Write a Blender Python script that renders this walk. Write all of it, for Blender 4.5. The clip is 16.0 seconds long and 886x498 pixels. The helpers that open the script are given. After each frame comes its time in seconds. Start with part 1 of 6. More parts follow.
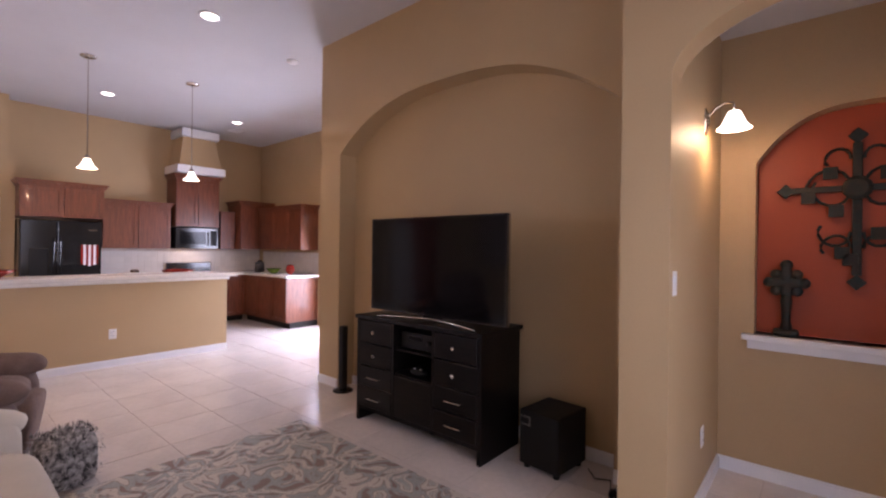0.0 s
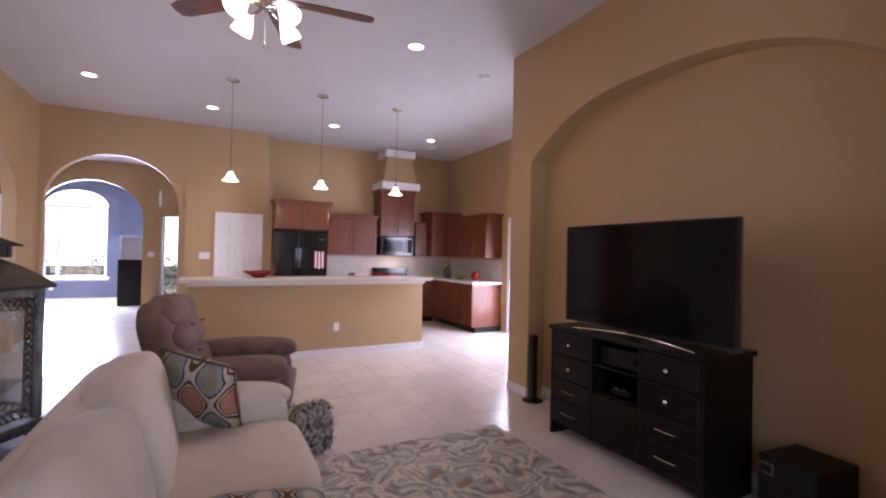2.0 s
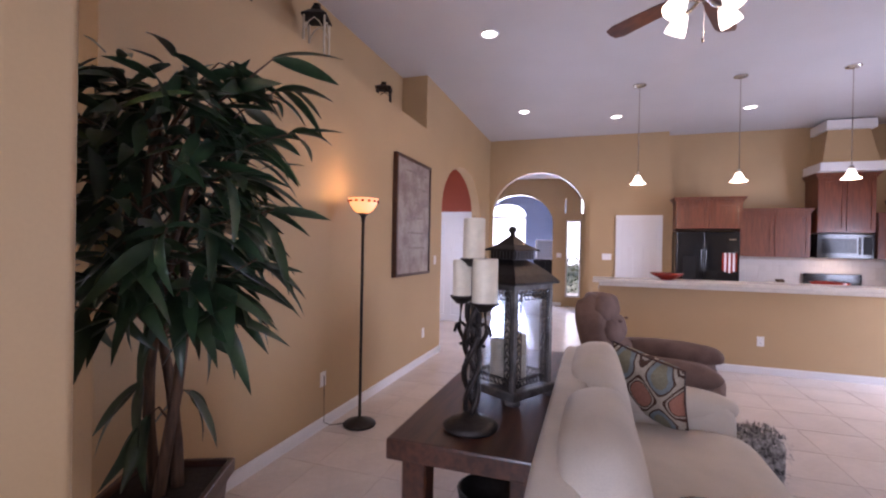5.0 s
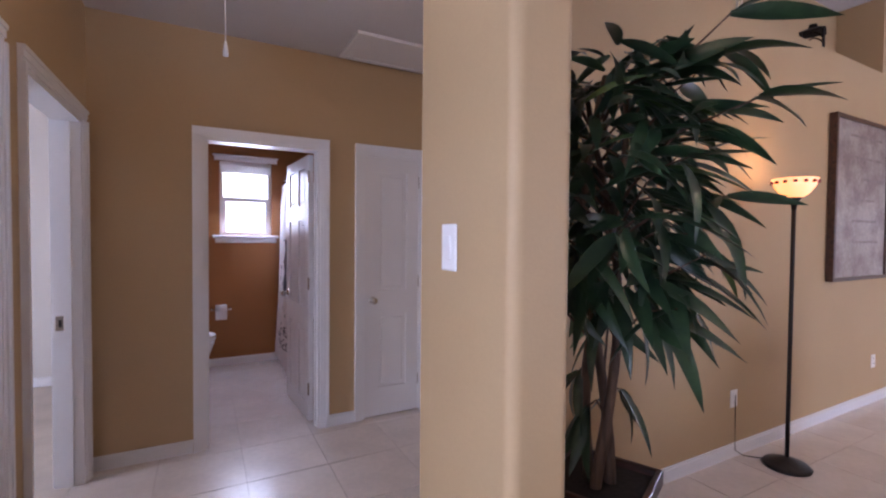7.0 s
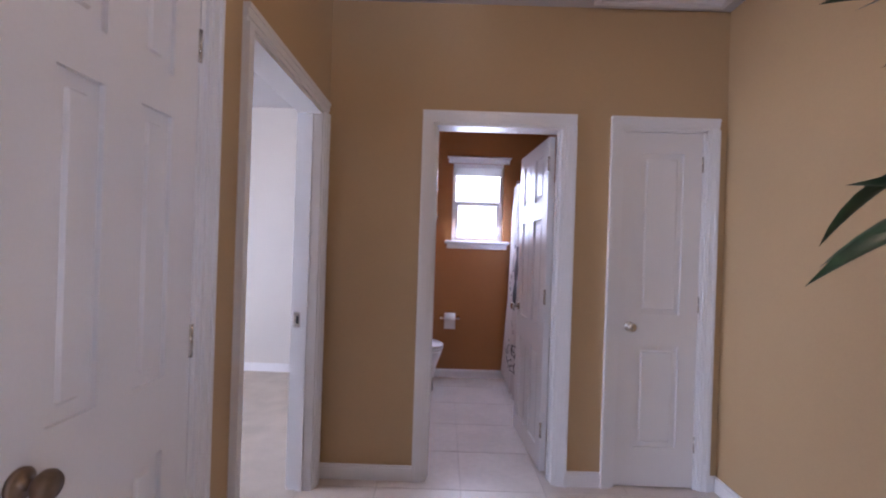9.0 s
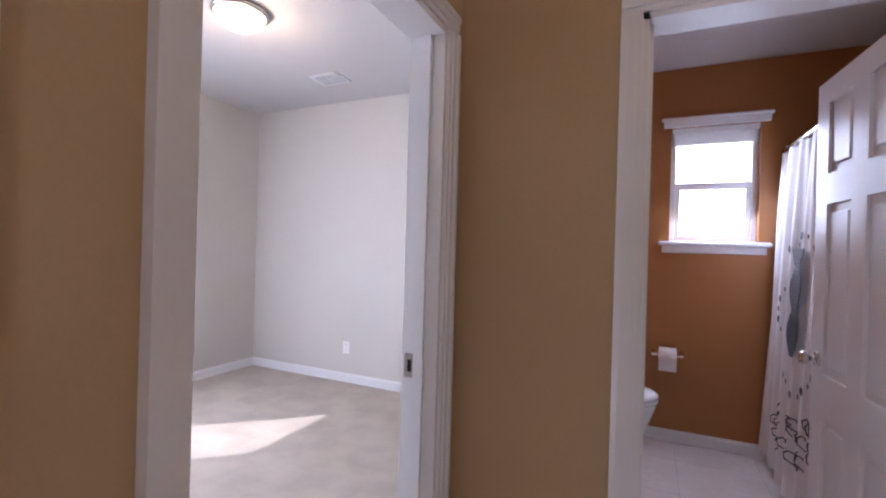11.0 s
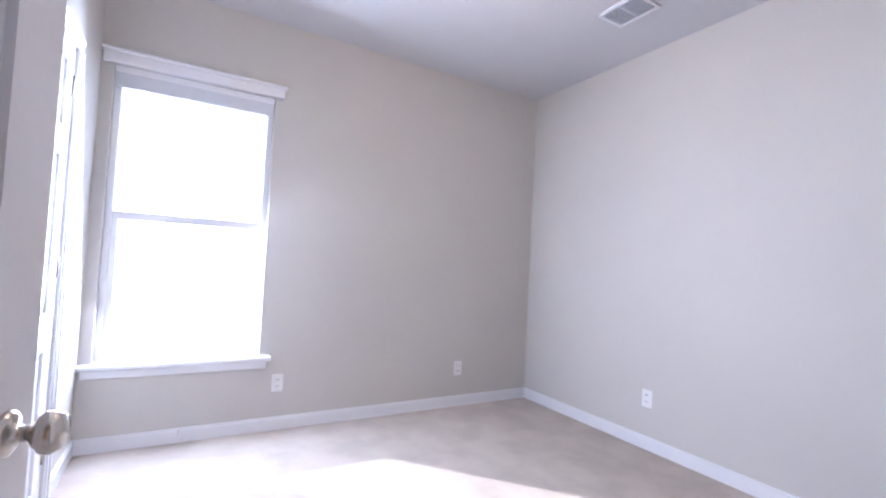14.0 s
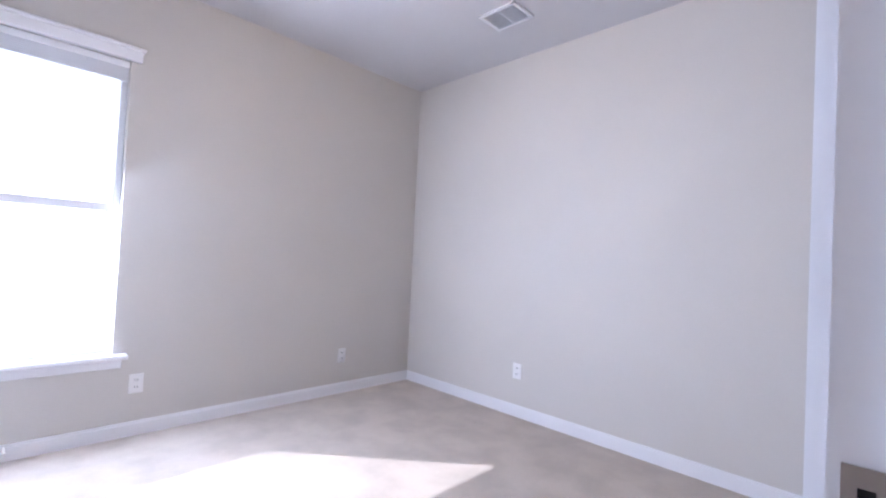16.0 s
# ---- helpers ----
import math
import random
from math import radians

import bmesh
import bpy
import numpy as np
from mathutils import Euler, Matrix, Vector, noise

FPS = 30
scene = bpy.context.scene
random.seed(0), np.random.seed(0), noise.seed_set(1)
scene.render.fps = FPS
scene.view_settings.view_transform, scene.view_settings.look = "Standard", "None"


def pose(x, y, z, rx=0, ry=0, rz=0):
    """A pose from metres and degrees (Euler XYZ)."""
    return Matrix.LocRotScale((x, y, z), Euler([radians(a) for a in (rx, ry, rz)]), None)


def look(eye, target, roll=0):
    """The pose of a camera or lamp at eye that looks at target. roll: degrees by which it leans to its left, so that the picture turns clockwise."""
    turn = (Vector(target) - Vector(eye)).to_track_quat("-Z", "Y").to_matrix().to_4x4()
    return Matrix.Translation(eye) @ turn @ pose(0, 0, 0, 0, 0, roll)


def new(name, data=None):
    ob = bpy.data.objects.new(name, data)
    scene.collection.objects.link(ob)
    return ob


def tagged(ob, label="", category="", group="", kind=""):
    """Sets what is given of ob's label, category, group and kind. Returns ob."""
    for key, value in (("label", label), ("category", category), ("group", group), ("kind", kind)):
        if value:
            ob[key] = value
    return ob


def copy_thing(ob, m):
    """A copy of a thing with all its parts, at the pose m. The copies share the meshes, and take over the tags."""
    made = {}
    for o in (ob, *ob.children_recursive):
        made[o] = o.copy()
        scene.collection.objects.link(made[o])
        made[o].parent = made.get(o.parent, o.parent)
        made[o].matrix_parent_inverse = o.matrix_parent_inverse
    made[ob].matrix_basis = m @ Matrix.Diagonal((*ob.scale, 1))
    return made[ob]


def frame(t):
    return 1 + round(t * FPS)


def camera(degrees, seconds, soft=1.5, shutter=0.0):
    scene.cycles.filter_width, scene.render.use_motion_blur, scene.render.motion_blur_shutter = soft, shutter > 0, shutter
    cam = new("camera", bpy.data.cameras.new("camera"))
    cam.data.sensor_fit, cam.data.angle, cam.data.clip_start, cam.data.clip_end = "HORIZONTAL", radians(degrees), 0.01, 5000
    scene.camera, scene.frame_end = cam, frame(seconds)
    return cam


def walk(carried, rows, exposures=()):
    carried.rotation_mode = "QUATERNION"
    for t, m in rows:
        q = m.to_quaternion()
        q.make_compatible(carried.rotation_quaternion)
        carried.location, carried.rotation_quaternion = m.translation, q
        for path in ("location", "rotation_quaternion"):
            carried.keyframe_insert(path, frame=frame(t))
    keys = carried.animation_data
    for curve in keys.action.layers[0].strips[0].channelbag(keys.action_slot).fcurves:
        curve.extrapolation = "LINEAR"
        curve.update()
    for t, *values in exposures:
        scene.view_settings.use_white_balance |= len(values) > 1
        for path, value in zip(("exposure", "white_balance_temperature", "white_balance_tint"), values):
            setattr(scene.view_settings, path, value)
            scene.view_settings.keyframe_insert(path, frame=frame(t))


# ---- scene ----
cam = camera(89.7, 16.0, soft=2.2)
PATH = [
    (0, (0.251, -1.788, 1.415), (-1.043, -0.263, 1.414), 0.7),
    (0.5, (0.219, -1.809, 1.409), (-1.202, -0.401, 1.418), 0.8),
    (1, (0.177, -1.812, 1.413), (-1.374, -0.548, 1.426), 0.9),
    (1.5, (0.133, -1.846, 1.408), (-1.534, -0.741, 1.427), 1.2),
    (2, (0.107, -1.883, 1.414), (-1.665, -0.957, 1.436), 1.2),
    (2.5, (0.113, -1.954, 1.411), (-1.746, -1.217, 1.435), 1.2),
    (3, (0.083, -2.014, 1.392), (-1.844, -1.482, 1.423), 1.4),
    (3.2, (0.08, -2.044, 1.395), (-1.87, -1.603, 1.422), 1.5),
    (5.3, (0.15, -2.211, 1.431), (-1.656, -3.071, 1.417), 1.3),
    (5.5, (0.151, -2.219, 1.437), (-1.577, -3.226, 1.418), 1.5),
    (6, (0.194, -2.291, 1.437), (-1.308, -3.611, 1.399), 1.2),
    (6.5, (0.231, -2.41, 1.447), (-1.011, -3.977, 1.389), 0.9),
    (7, (0.208, -2.531, 1.411), (-0.737, -4.292, 1.36), 0.5),
    (7.5, (0.186, -2.62, 1.378), (-0.494, -4.503, 1.342), 0.5),
    (8, (0.191, -2.817, 1.385), (-0.269, -4.763, 1.337), 0.8),
    (8.2, (0.145, -2.877, 1.349), (-0.19, -4.849, 1.324), 1.4),
    (10.3, (0.114, -4.05, 1.321), (0.577, -5.996, 1.327), 0.8),
    (10.5, (0.105, -4.127, 1.347), (0.688, -6.04, 1.33), 1.1),
    (11, (0.175, -4.343, 1.319), (1.02, -6.156, 1.318), 1.6),
    (11.5, (0.291, -4.585, 1.282), (1.393, -6.254, 1.303), 2.3),
    (12, (0.388, -4.736, 1.261), (1.719, -6.229, 1.297), 2.7),
    (12.5, (0.503, -4.859, 1.25), (2.032, -6.148, 1.275), 1.6),
    (13, (0.627, -5.059, 1.183), (2.31, -6.139, 1.229), 1.3),
    (13.5, (0.799, -5.097, 1.152), (2.53, -6.096, 1.223), 2.0),
    (14, (0.921, -5.144, 1.153), (2.654, -6.14, 1.227), 3.0),
    (14.5, (1.026, -5.159, 1.216), (2.712, -6.235, 1.242), 3.5),
    (15, (1.086, -5.162, 1.195), (2.692, -6.354, 1.221), 3.5),
    (15.5, (1.097, -5.138, 1.195), (2.592, -6.466, 1.209), 3.5),
    (16, (0.90, -5.08, 1.137), (2.307, -6.501, 1.186), 2.8),
]
EXPOSURES = [(0, -0.05, 6400, 31), (3, -0.18, 6250, 31), (5.5, 0.0, 6000, 31), (6.5, 0.1, 5850, 29), (8, 0.3, 5600, 25), (10.5, 0.45, 5700, 22), (11.5, 0.45, 5750, 20), (12.5, 0.55, 5500, 19), (16, 0.5, 5450, 19)]
walk(cam, [(t, look(eye, target, roll)) for t, eye, target, roll in PATH], EXPOSURES)

# ---- world, sun, exposure ----
SUN_EL, SUN_DIR = radians(29), Vector((0.72, 0.66, 0.54)).normalized()
world = bpy.data.worlds.new("sky")
scene.world = world
world.use_nodes = True
wn = world.node_tree.nodes
sky = wn.new("ShaderNodeTexSky")
sky.sky_type, sky.sun_disc = "NISHITA", False
sky.sun_elevation, sky.sun_rotation = SUN_EL, math.atan2(SUN_DIR.x, SUN_DIR.y)
world.node_tree.links.new(sky.outputs[0], wn["Background"].inputs[0])
wn["Background"].inputs[1].default_value = 0.15
sun = new("sun", bpy.data.lights.new("sun", "SUN"))
sun.data.energy, sun.data.angle, sun.data.color = 5.0, radians(0.6), (1, 0.95, 0.88)
sun.matrix_world = look(SUN_DIR * 30, (0, 0, 0))


def area(name, eye, target, w, h, watts, color):
    ob = new(name, bpy.data.lights.new(name, "AREA"))
    ob.data.shape, ob.data.size, ob.data.size_y, ob.data.energy, ob.data.color = "RECTANGLE", w, h, watts, color
    ob.matrix_world = look(eye, target)
    return ob


def bulb(name, place, watts, color, r=0.03):
    ob = new(name, bpy.data.lights.new(name, "POINT"))
    ob.data.energy, ob.data.color, ob.data.shadow_soft_size, ob.location = watts, color, r, place
    return ob


DAY, WARM = (0.74, 0.84, 1.0), (1.0, 0.70, 0.38)
area("window_light_bedroom", (4.02, -5.16, 1.36), (1.2, -5.9, 0.5), 0.82, 1.6, 54, (0.86, 0.91, 1.0))
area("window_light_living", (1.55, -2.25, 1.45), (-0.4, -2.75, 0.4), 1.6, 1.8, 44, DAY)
# Daylight fill for the vestibule, from a second east window out of view.
area("fill_light_vestibule", (1.55, -0.45, 1.45), (0.2, 0.6, 0.4), 1.2, 1.8, 20, DAY)
area("window_light_bath", (-0.2, -7.84, 1.8), (-0.2, -5.6, 0.6), 0.5, 0.7, 14, DAY)
area("window_light_glass_door", (-5.7, 2.88, 1.1), (-5.7, -0.4, 0.0), 1.4, 1.9, 165, DAY)
# Daylight fill for the side hall door, set in an added unseen window.
area("fill_light_side_hall", (-5.47, -5.35, 1.4), (-8, -5.0, 0.8), 0.8, 1.4, 30, DAY)
area("window_light_study", (-14.2, -5.0, 1.7), (-9, -4.2, 0.0), 1.6, 2.0, 700, (0.66, 0.79, 1.0))

# ---- materials ----


def mat(name, color, rough=0.6, metal=0.0, vary=0.12, scale=6.0, bump=0.0, bscale=60.0, tone=None, coat=0.0, rnd=0.0, spec=0.5):
    """A surface with grain at two scales, an optional second tone and a fine relief."""
    m = bpy.data.materials.new(name)
    m.use_nodes = True
    n, li = m.node_tree.nodes, m.node_tree.links
    b = n["Principled BSDF"]
    b.inputs["Roughness"].default_value, b.inputs["Metallic"].default_value = rough, metal
    b.inputs["Coat Weight"].default_value = coat
    b.inputs["Specular IOR Level"].default_value = spec
    tc = n.new("ShaderNodeTexCoord")
    n1, n2 = n.new("ShaderNodeTexNoise"), n.new("ShaderNodeTexNoise")
    n1.inputs["Scale"].default_value, n1.inputs["Detail"].default_value = scale, 4
    n2.inputs["Scale"].default_value, n2.inputs["Detail"].default_value = bscale, 3
    li.new(tc.outputs["Object"], n1.inputs["Vector"])
    li.new(tc.outputs["Object"], n2.inputs["Vector"])
    ramp = n.new("ShaderNodeValToRGB")
    c2 = tone or tuple(c * (1 - vary) for c in color)
    ramp.color_ramp.elements[0].color, ramp.color_ramp.elements[1].color = (*c2, 1), (*color, 1)
    ramp.color_ramp.elements[0].position, ramp.color_ramp.elements[1].position = 0.35, 0.62
    li.new(n1.outputs[0], ramp.inputs[0])
    last = ramp.outputs[0]
    mix = n.new("ShaderNodeMix")
    mix.data_type, mix.blend_type = "RGBA", "MULTIPLY"
    mix.inputs[0].default_value = min(1.0, vary * 1.5)
    li.new(last, mix.inputs[6])
    li.new(n2.outputs[0], mix.inputs[7])
    last = mix.outputs[2]
    if rnd:
        info, hsv = n.new("ShaderNodeObjectInfo"), n.new("ShaderNodeHueSaturation")
        mr = n.new("ShaderNodeMapRange")
        mr.inputs[3].default_value, mr.inputs[4].default_value = 1 - rnd, 1 + rnd
        li.new(info.outputs["Random"], mr.inputs[0])
        li.new(mr.outputs[0], hsv.inputs["Value"])
        li.new(last, hsv.inputs["Color"])
        last = hsv.outputs[0]
    li.new(last, b.inputs["Base Color"])
    if bump:
        bp = n.new("ShaderNodeBump")
        bp.inputs["Strength"].default_value, bp.inputs["Distance"].default_value = bump, 0.004
        li.new(n2.outputs[0], bp.inputs["Height"])
        li.new(bp.outputs[0], b.inputs["Normal"])
    return m


def glow(name, color, strength):
    m = mat(name, (0.9, 0.88, 0.82), 0.4, vary=0.03)
    b = m.node_tree.nodes["Principled BSDF"]
    b.inputs["Emission Color"].default_value, b.inputs["Emission Strength"].default_value = (*color, 1), strength
    return m


def glass(name, tint=(1, 1, 1), rough=0.0, clear=0.92):
    m = bpy.data.materials.new(name)
    m.use_nodes = True
    n, li = m.node_tree.nodes, m.node_tree.links
    mixs, tr, gl = n.new("ShaderNodeMixShader"), n.new("ShaderNodeBsdfTransparent"), n.new("ShaderNodeBsdfGlossy")
    tr.inputs[0].default_value, gl.inputs["Roughness"].default_value = (*tint, 1), rough
    mixs.inputs[0].default_value = 1 - clear
    li.new(tr.outputs[0], mixs.inputs[1])
    li.new(gl.outputs[0], mixs.inputs[2])
    li.new(mixs.outputs[0], n["Material Output"].inputs[0])
    return m


def wood(name, dark, light, rough=0.4, scale=3.0, stretch=(1, 1, 12), coat=0.0):
    m = mat(name, light, rough, tone=dark, scale=scale, bump=0.06, bscale=30, coat=coat, vary=0.2)
    n, li = m.node_tree.nodes, m.node_tree.links
    mp = n.new("ShaderNodeMapping")
    mp.inputs["Scale"].default_value = tuple(14 / s for s in stretch)
    tc = n["Texture Coordinate"]
    li.new(tc.outputs["Object"], mp.inputs["Vector"])
    li.new(mp.outputs[0], n["Noise Texture"].inputs["Vector"])
    li.new(mp.outputs[0], n["Noise Texture.001"].inputs["Vector"])
    n["Noise Texture.001"].inputs["Scale"].default_value = 6
    return m


M = dict(
    tan=mat("tan_paint", (0.50, 0.348, 0.185), 0.55, vary=0.05, scale=1.5, bump=0.12, bscale=90),
    bathpaint=mat("rust_brown_paint", (0.40, 0.165, 0.045), 0.5, vary=0.06, scale=1.5, bump=0.1, bscale=90),
    red=mat("terracotta_paint", (0.36, 0.055, 0.013), 0.55, vary=0.06, scale=2, bump=0.1, bscale=90),
    grey=mat("light_grey_paint", (0.60, 0.575, 0.54), 0.6, vary=0.03, scale=1.5, bump=0.1, bscale=90),
    blue=mat("slate_blue_paint", (0.10, 0.115, 0.17), 0.6, vary=0.05, scale=2, bump=0.1, bscale=90),
    ceil=mat("ceiling_white_paint", (0.60, 0.59, 0.60), 0.8, vary=0.03, scale=2, bump=0.35, bscale=70),
    white=mat("white_trim_paint", (0.80, 0.80, 0.82), 0.35, vary=0.03, scale=3),
    door=mat("white_door_paint", (0.78, 0.775, 0.79), 0.3, vary=0.03, scale=3, bump=0.03, bscale=120),
    plate=mat("white_plastic", (0.83, 0.82, 0.82), 0.3, vary=0.02),
    tile=mat("beige_ceramic_tile", (0.74, 0.66, 0.60), 0.22, vary=0.10, scale=3, bump=0.05, bscale=25, rnd=0.04),
    grout=mat("grey_grout", (0.62, 0.54, 0.48), 0.9, vary=0.15),
    carpet=mat("beige_carpet", (0.62, 0.55, 0.48), 0.95, vary=0.16, scale=4, bump=0.9, bscale=220, spec=0.1),
    cherry=wood("cherry_cabinet_wood", (0.13, 0.035, 0.014), (0.22, 0.062, 0.026), 0.35, stretch=(1, 1, 10), coat=0.1),
    counter=mat("white_counter", (0.80, 0.77, 0.72), 0.25, vary=0.08, scale=20, bscale=160),
    backsplash=mat("grey_splash_tile", (0.62, 0.58, 0.55), 0.3, vary=0.05, scale=6, rnd=0.05),
    black=mat("black_gloss", (0.012, 0.012, 0.013), 0.12, vary=0.1),
    blackmat=mat("black_matte", (0.006, 0.0055, 0.0055), 0.5, vary=0.15, scale=8, bump=0.1, bscale=150, spec=0.3),
    screen=mat("tv_glass", (0.004, 0.004, 0.005), 0.1, vary=0.05, spec=0.2),
    espresso=wood("espresso_wood", (0.004, 0.003, 0.003), (0.009, 0.006, 0.005), 0.4, stretch=(10, 1, 1)),
    chrome=mat("satin_nickel", (0.62, 0.58, 0.53), 0.25, 1.0, vary=0.05),
    iron=mat("bronze_iron", (0.045, 0.036, 0.032), 0.5, 0.6, vary=0.3, scale=30, bump=0.3, bscale=80),
    verdigris=mat("weathered_metal", (0.05, 0.038, 0.03), 0.55, 0.5, vary=0.4, scale=22, bump=0.4, bscale=80, tone=(0.025, 0.04, 0.038)),
    pewter=mat("worn_grey_metal", (0.20, 0.185, 0.175), 0.5, 0.4, vary=0.4, scale=14, bump=0.3, bscale=60, tone=(0.09, 0.08, 0.075)),
    sofa=mat("cream_microfibre", (0.64, 0.565, 0.475), 0.9, vary=0.09, scale=5, bump=0.35, bscale=180, spec=0.15),
    mauve=mat("taupe_plush", (0.25, 0.17, 0.145), 0.95, vary=0.25, scale=7, bump=0.5, bscale=120, spec=0.15),
    table=wood("dark_walnut_top", (0.035, 0.012, 0.007), (0.085, 0.030, 0.016), 0.28, stretch=(12, 1, 1), coat=0.2),
    wax=mat("ivory_wax", (0.78, 0.69, 0.53), 0.5, vary=0.1, scale=14),
    leaf=mat("dark_green_leaf", (0.035, 0.075, 0.03), 0.35, vary=0.4, scale=9, tone=(0.012, 0.03, 0.016), rnd=0.0),
    leaf2=mat("light_green_leaf", (0.10, 0.16, 0.045), 0.35, vary=0.3, scale=9, tone=(0.05, 0.10, 0.03)),
    bark=wood("brown_stem", (0.05, 0.025, 0.014), (0.13, 0.07, 0.04), 0.7, stretch=(1, 1, 8)),
    pot=wood("mahogany_pot", (0.025, 0.008, 0.005), (0.07, 0.020, 0.012), 0.3, stretch=(8, 8, 1)),
    soil=mat("dark_soil", (0.03, 0.02, 0.015), 0.95, vary=0.4, scale=30, bump=1.0, bscale=60),
    porcelain=mat("white_porcelain", (0.82, 0.81, 0.80), 0.12, vary=0.02),
    cloth=mat("white_curtain_cloth", (0.80, 0.76, 0.76), 0.85, vary=0.05, scale=5, bump=0.15, bscale=200),
    print=mat("charcoal_print", (0.07, 0.06, 0.07), 0.8, vary=0.3),
    redglass=mat("red_glass", (0.34, 0.028, 0.016), 0.15, vary=0.3, scale=9),
    green=mat("green_glaze", (0.20, 0.30, 0.05), 0.25, vary=0.2),
    grass=mat("lawn", (0.30, 0.32, 0.21), 0.95, vary=0.4, scale=2, bump=0.6, bscale=30),
    shrub=mat("shrub_leaf", (0.10, 0.15, 0.07), 0.6, vary=0.4, scale=6),
    stucco=mat("outer_stucco", (0.55, 0.50, 0.44), 0.9, vary=0.1, scale=3, bump=0.4, bscale=60),
    glass=glass("window_glass"),
    lantern_glass=glass("lantern_glass", (0.93, 0.95, 0.97), 0.02, 0.86),
    lit=glow("lit_lens", (1.0, 0.92, 0.80), 9.0),
    shade=glow("lit_frosted_shade", (1.0, 0.87, 0.70), 4.0),
    amber=glow("lit_amber_glass", (1.0, 0.36, 0.06), 1.5),
    plume=mat("black_white_fur", (0.62, 0.58, 0.55), 0.95, vary=0.3, scale=26, bump=1.0, bscale=90, tone=(0.05, 0.045, 0.045)),
    faded=mat("faded_ink", (0.36, 0.29, 0.27), 0.4, vary=0.3, scale=20),
    bronze=mat("aged_bronze", (0.30, 0.22, 0.16), 0.3, 1.0, vary=0.2, scale=30),
    fanwood=wood("walnut_blade", (0.05, 0.015, 0.008), (0.13, 0.045, 0.022), 0.35, stretch=(6, 6, 1)),
)


M["espresso"].node_tree.nodes["Principled BSDF"].inputs["Specular IOR Level"].default_value = 0.2


# ---- building helpers ----
def mesh_of(name, bm, material, smooth=False, bevel=0.0, seg=2):
    if bevel:
        bmesh.ops.bevel(bm, geom=list(bm.edges), offset=bevel, segments=seg, affect="EDGES", profile=0.6, clamp_overlap=True)
    bmesh.ops.recalc_face_normals(bm, faces=bm.faces)
    me = bpy.data.meshes.new(name)
    bm.to_mesh(me)
    bm.free()
    me.materials.append(M[material] if isinstance(material, str) else material)
    if smooth:
        for p in me.polygons:
            p.use_smooth = True
    return me


def part(name, bm, material, parent, label="", smooth=False, bevel=0.0, seg=2):
    """One mesh object under a thing or a part."""
    ob = new(name, mesh_of(name, bm, material, smooth, bevel, seg))
    ob.parent = parent
    if label:
        tagged(ob, label)
    return ob


def thing(name, label, category, place=(0, 0, 0), turn=0.0, group=""):
    ob = new(name)
    ob.matrix_basis = pose(*place, 0, 0, turn)
    return tagged(ob, label, category, group)


def solo(name, bm, material, label, category="", kind="", smooth=False, bevel=0.0, seg=2, group=""):
    ob = new(name, mesh_of(name, bm, material, smooth, bevel, seg))
    return tagged(ob, label, category, group, kind)


def box(x0, x1, y0, y1, z0, z1, bm=None):
    bm = bm or bmesh.new()
    v = [bm.verts.new((x, y, z)) for x in (x0, x1) for y in (y0, y1) for z in (z0, z1)]
    for f in ((0, 1, 3, 2), (4, 6, 7, 5), (0, 4, 5, 1), (2, 3, 7, 6), (0, 2, 6, 4), (1, 5, 7, 3)):
        bm.faces.new([v[i] for i in f])
    return bm


def lathe(profile, n=24, bm=None, at=(0, 0, 0), squash=1.0):
    """A turned shape from (radius, height) pairs."""
    bm = bm or bmesh.new()
    rings = []
    for r, z in profile:
        rings.append([bm.verts.new((at[0] + r * math.cos(2 * math.pi * i / n), at[1] + squash * r * math.sin(2 * math.pi * i / n), at[2] + z)) for i in range(n)])
    for a, b in zip(rings, rings[1:]):
        for i in range(n):
            bm.faces.new((a[i], a[(i + 1) % n], b[(i + 1) % n], b[i]))
    for ring in (rings[0], rings[-1]):
        if profile[rings.index(ring)][0] > 1e-4:
            bm.faces.new(ring)
    bmesh.ops.remove_doubles(bm, verts=bm.verts, dist=1e-5)
    return bm


def tube(points, r, n=8, bm=None, taper=1.0):
    """A round bar along points."""
    bm = bm or bmesh.new()
    pts = [Vector(p) for p in points]
    rings = []
    for i, p in enumerate(pts):
        d = (pts[min(i + 1, len(pts) - 1)] - pts[max(i - 1, 0)]).normalized()
        q = d.to_track_quat("Z", "Y")
        rr = r * (1 + (taper - 1) * i / max(1, len(pts) - 1))
        rings.append([bm.verts.new(p + q @ Vector((rr * math.cos(2 * math.pi * k / n), rr * math.sin(2 * math.pi * k / n), 0))) for k in range(n)])
    for a, b in zip(rings, rings[1:]):
        for k in range(n):
            bm.faces.new((a[k], a[(k + 1) % n], b[(k + 1) % n], b[k]))
    bm.faces.new(rings[0])
    bm.faces.new(rings[-1])
    return bm


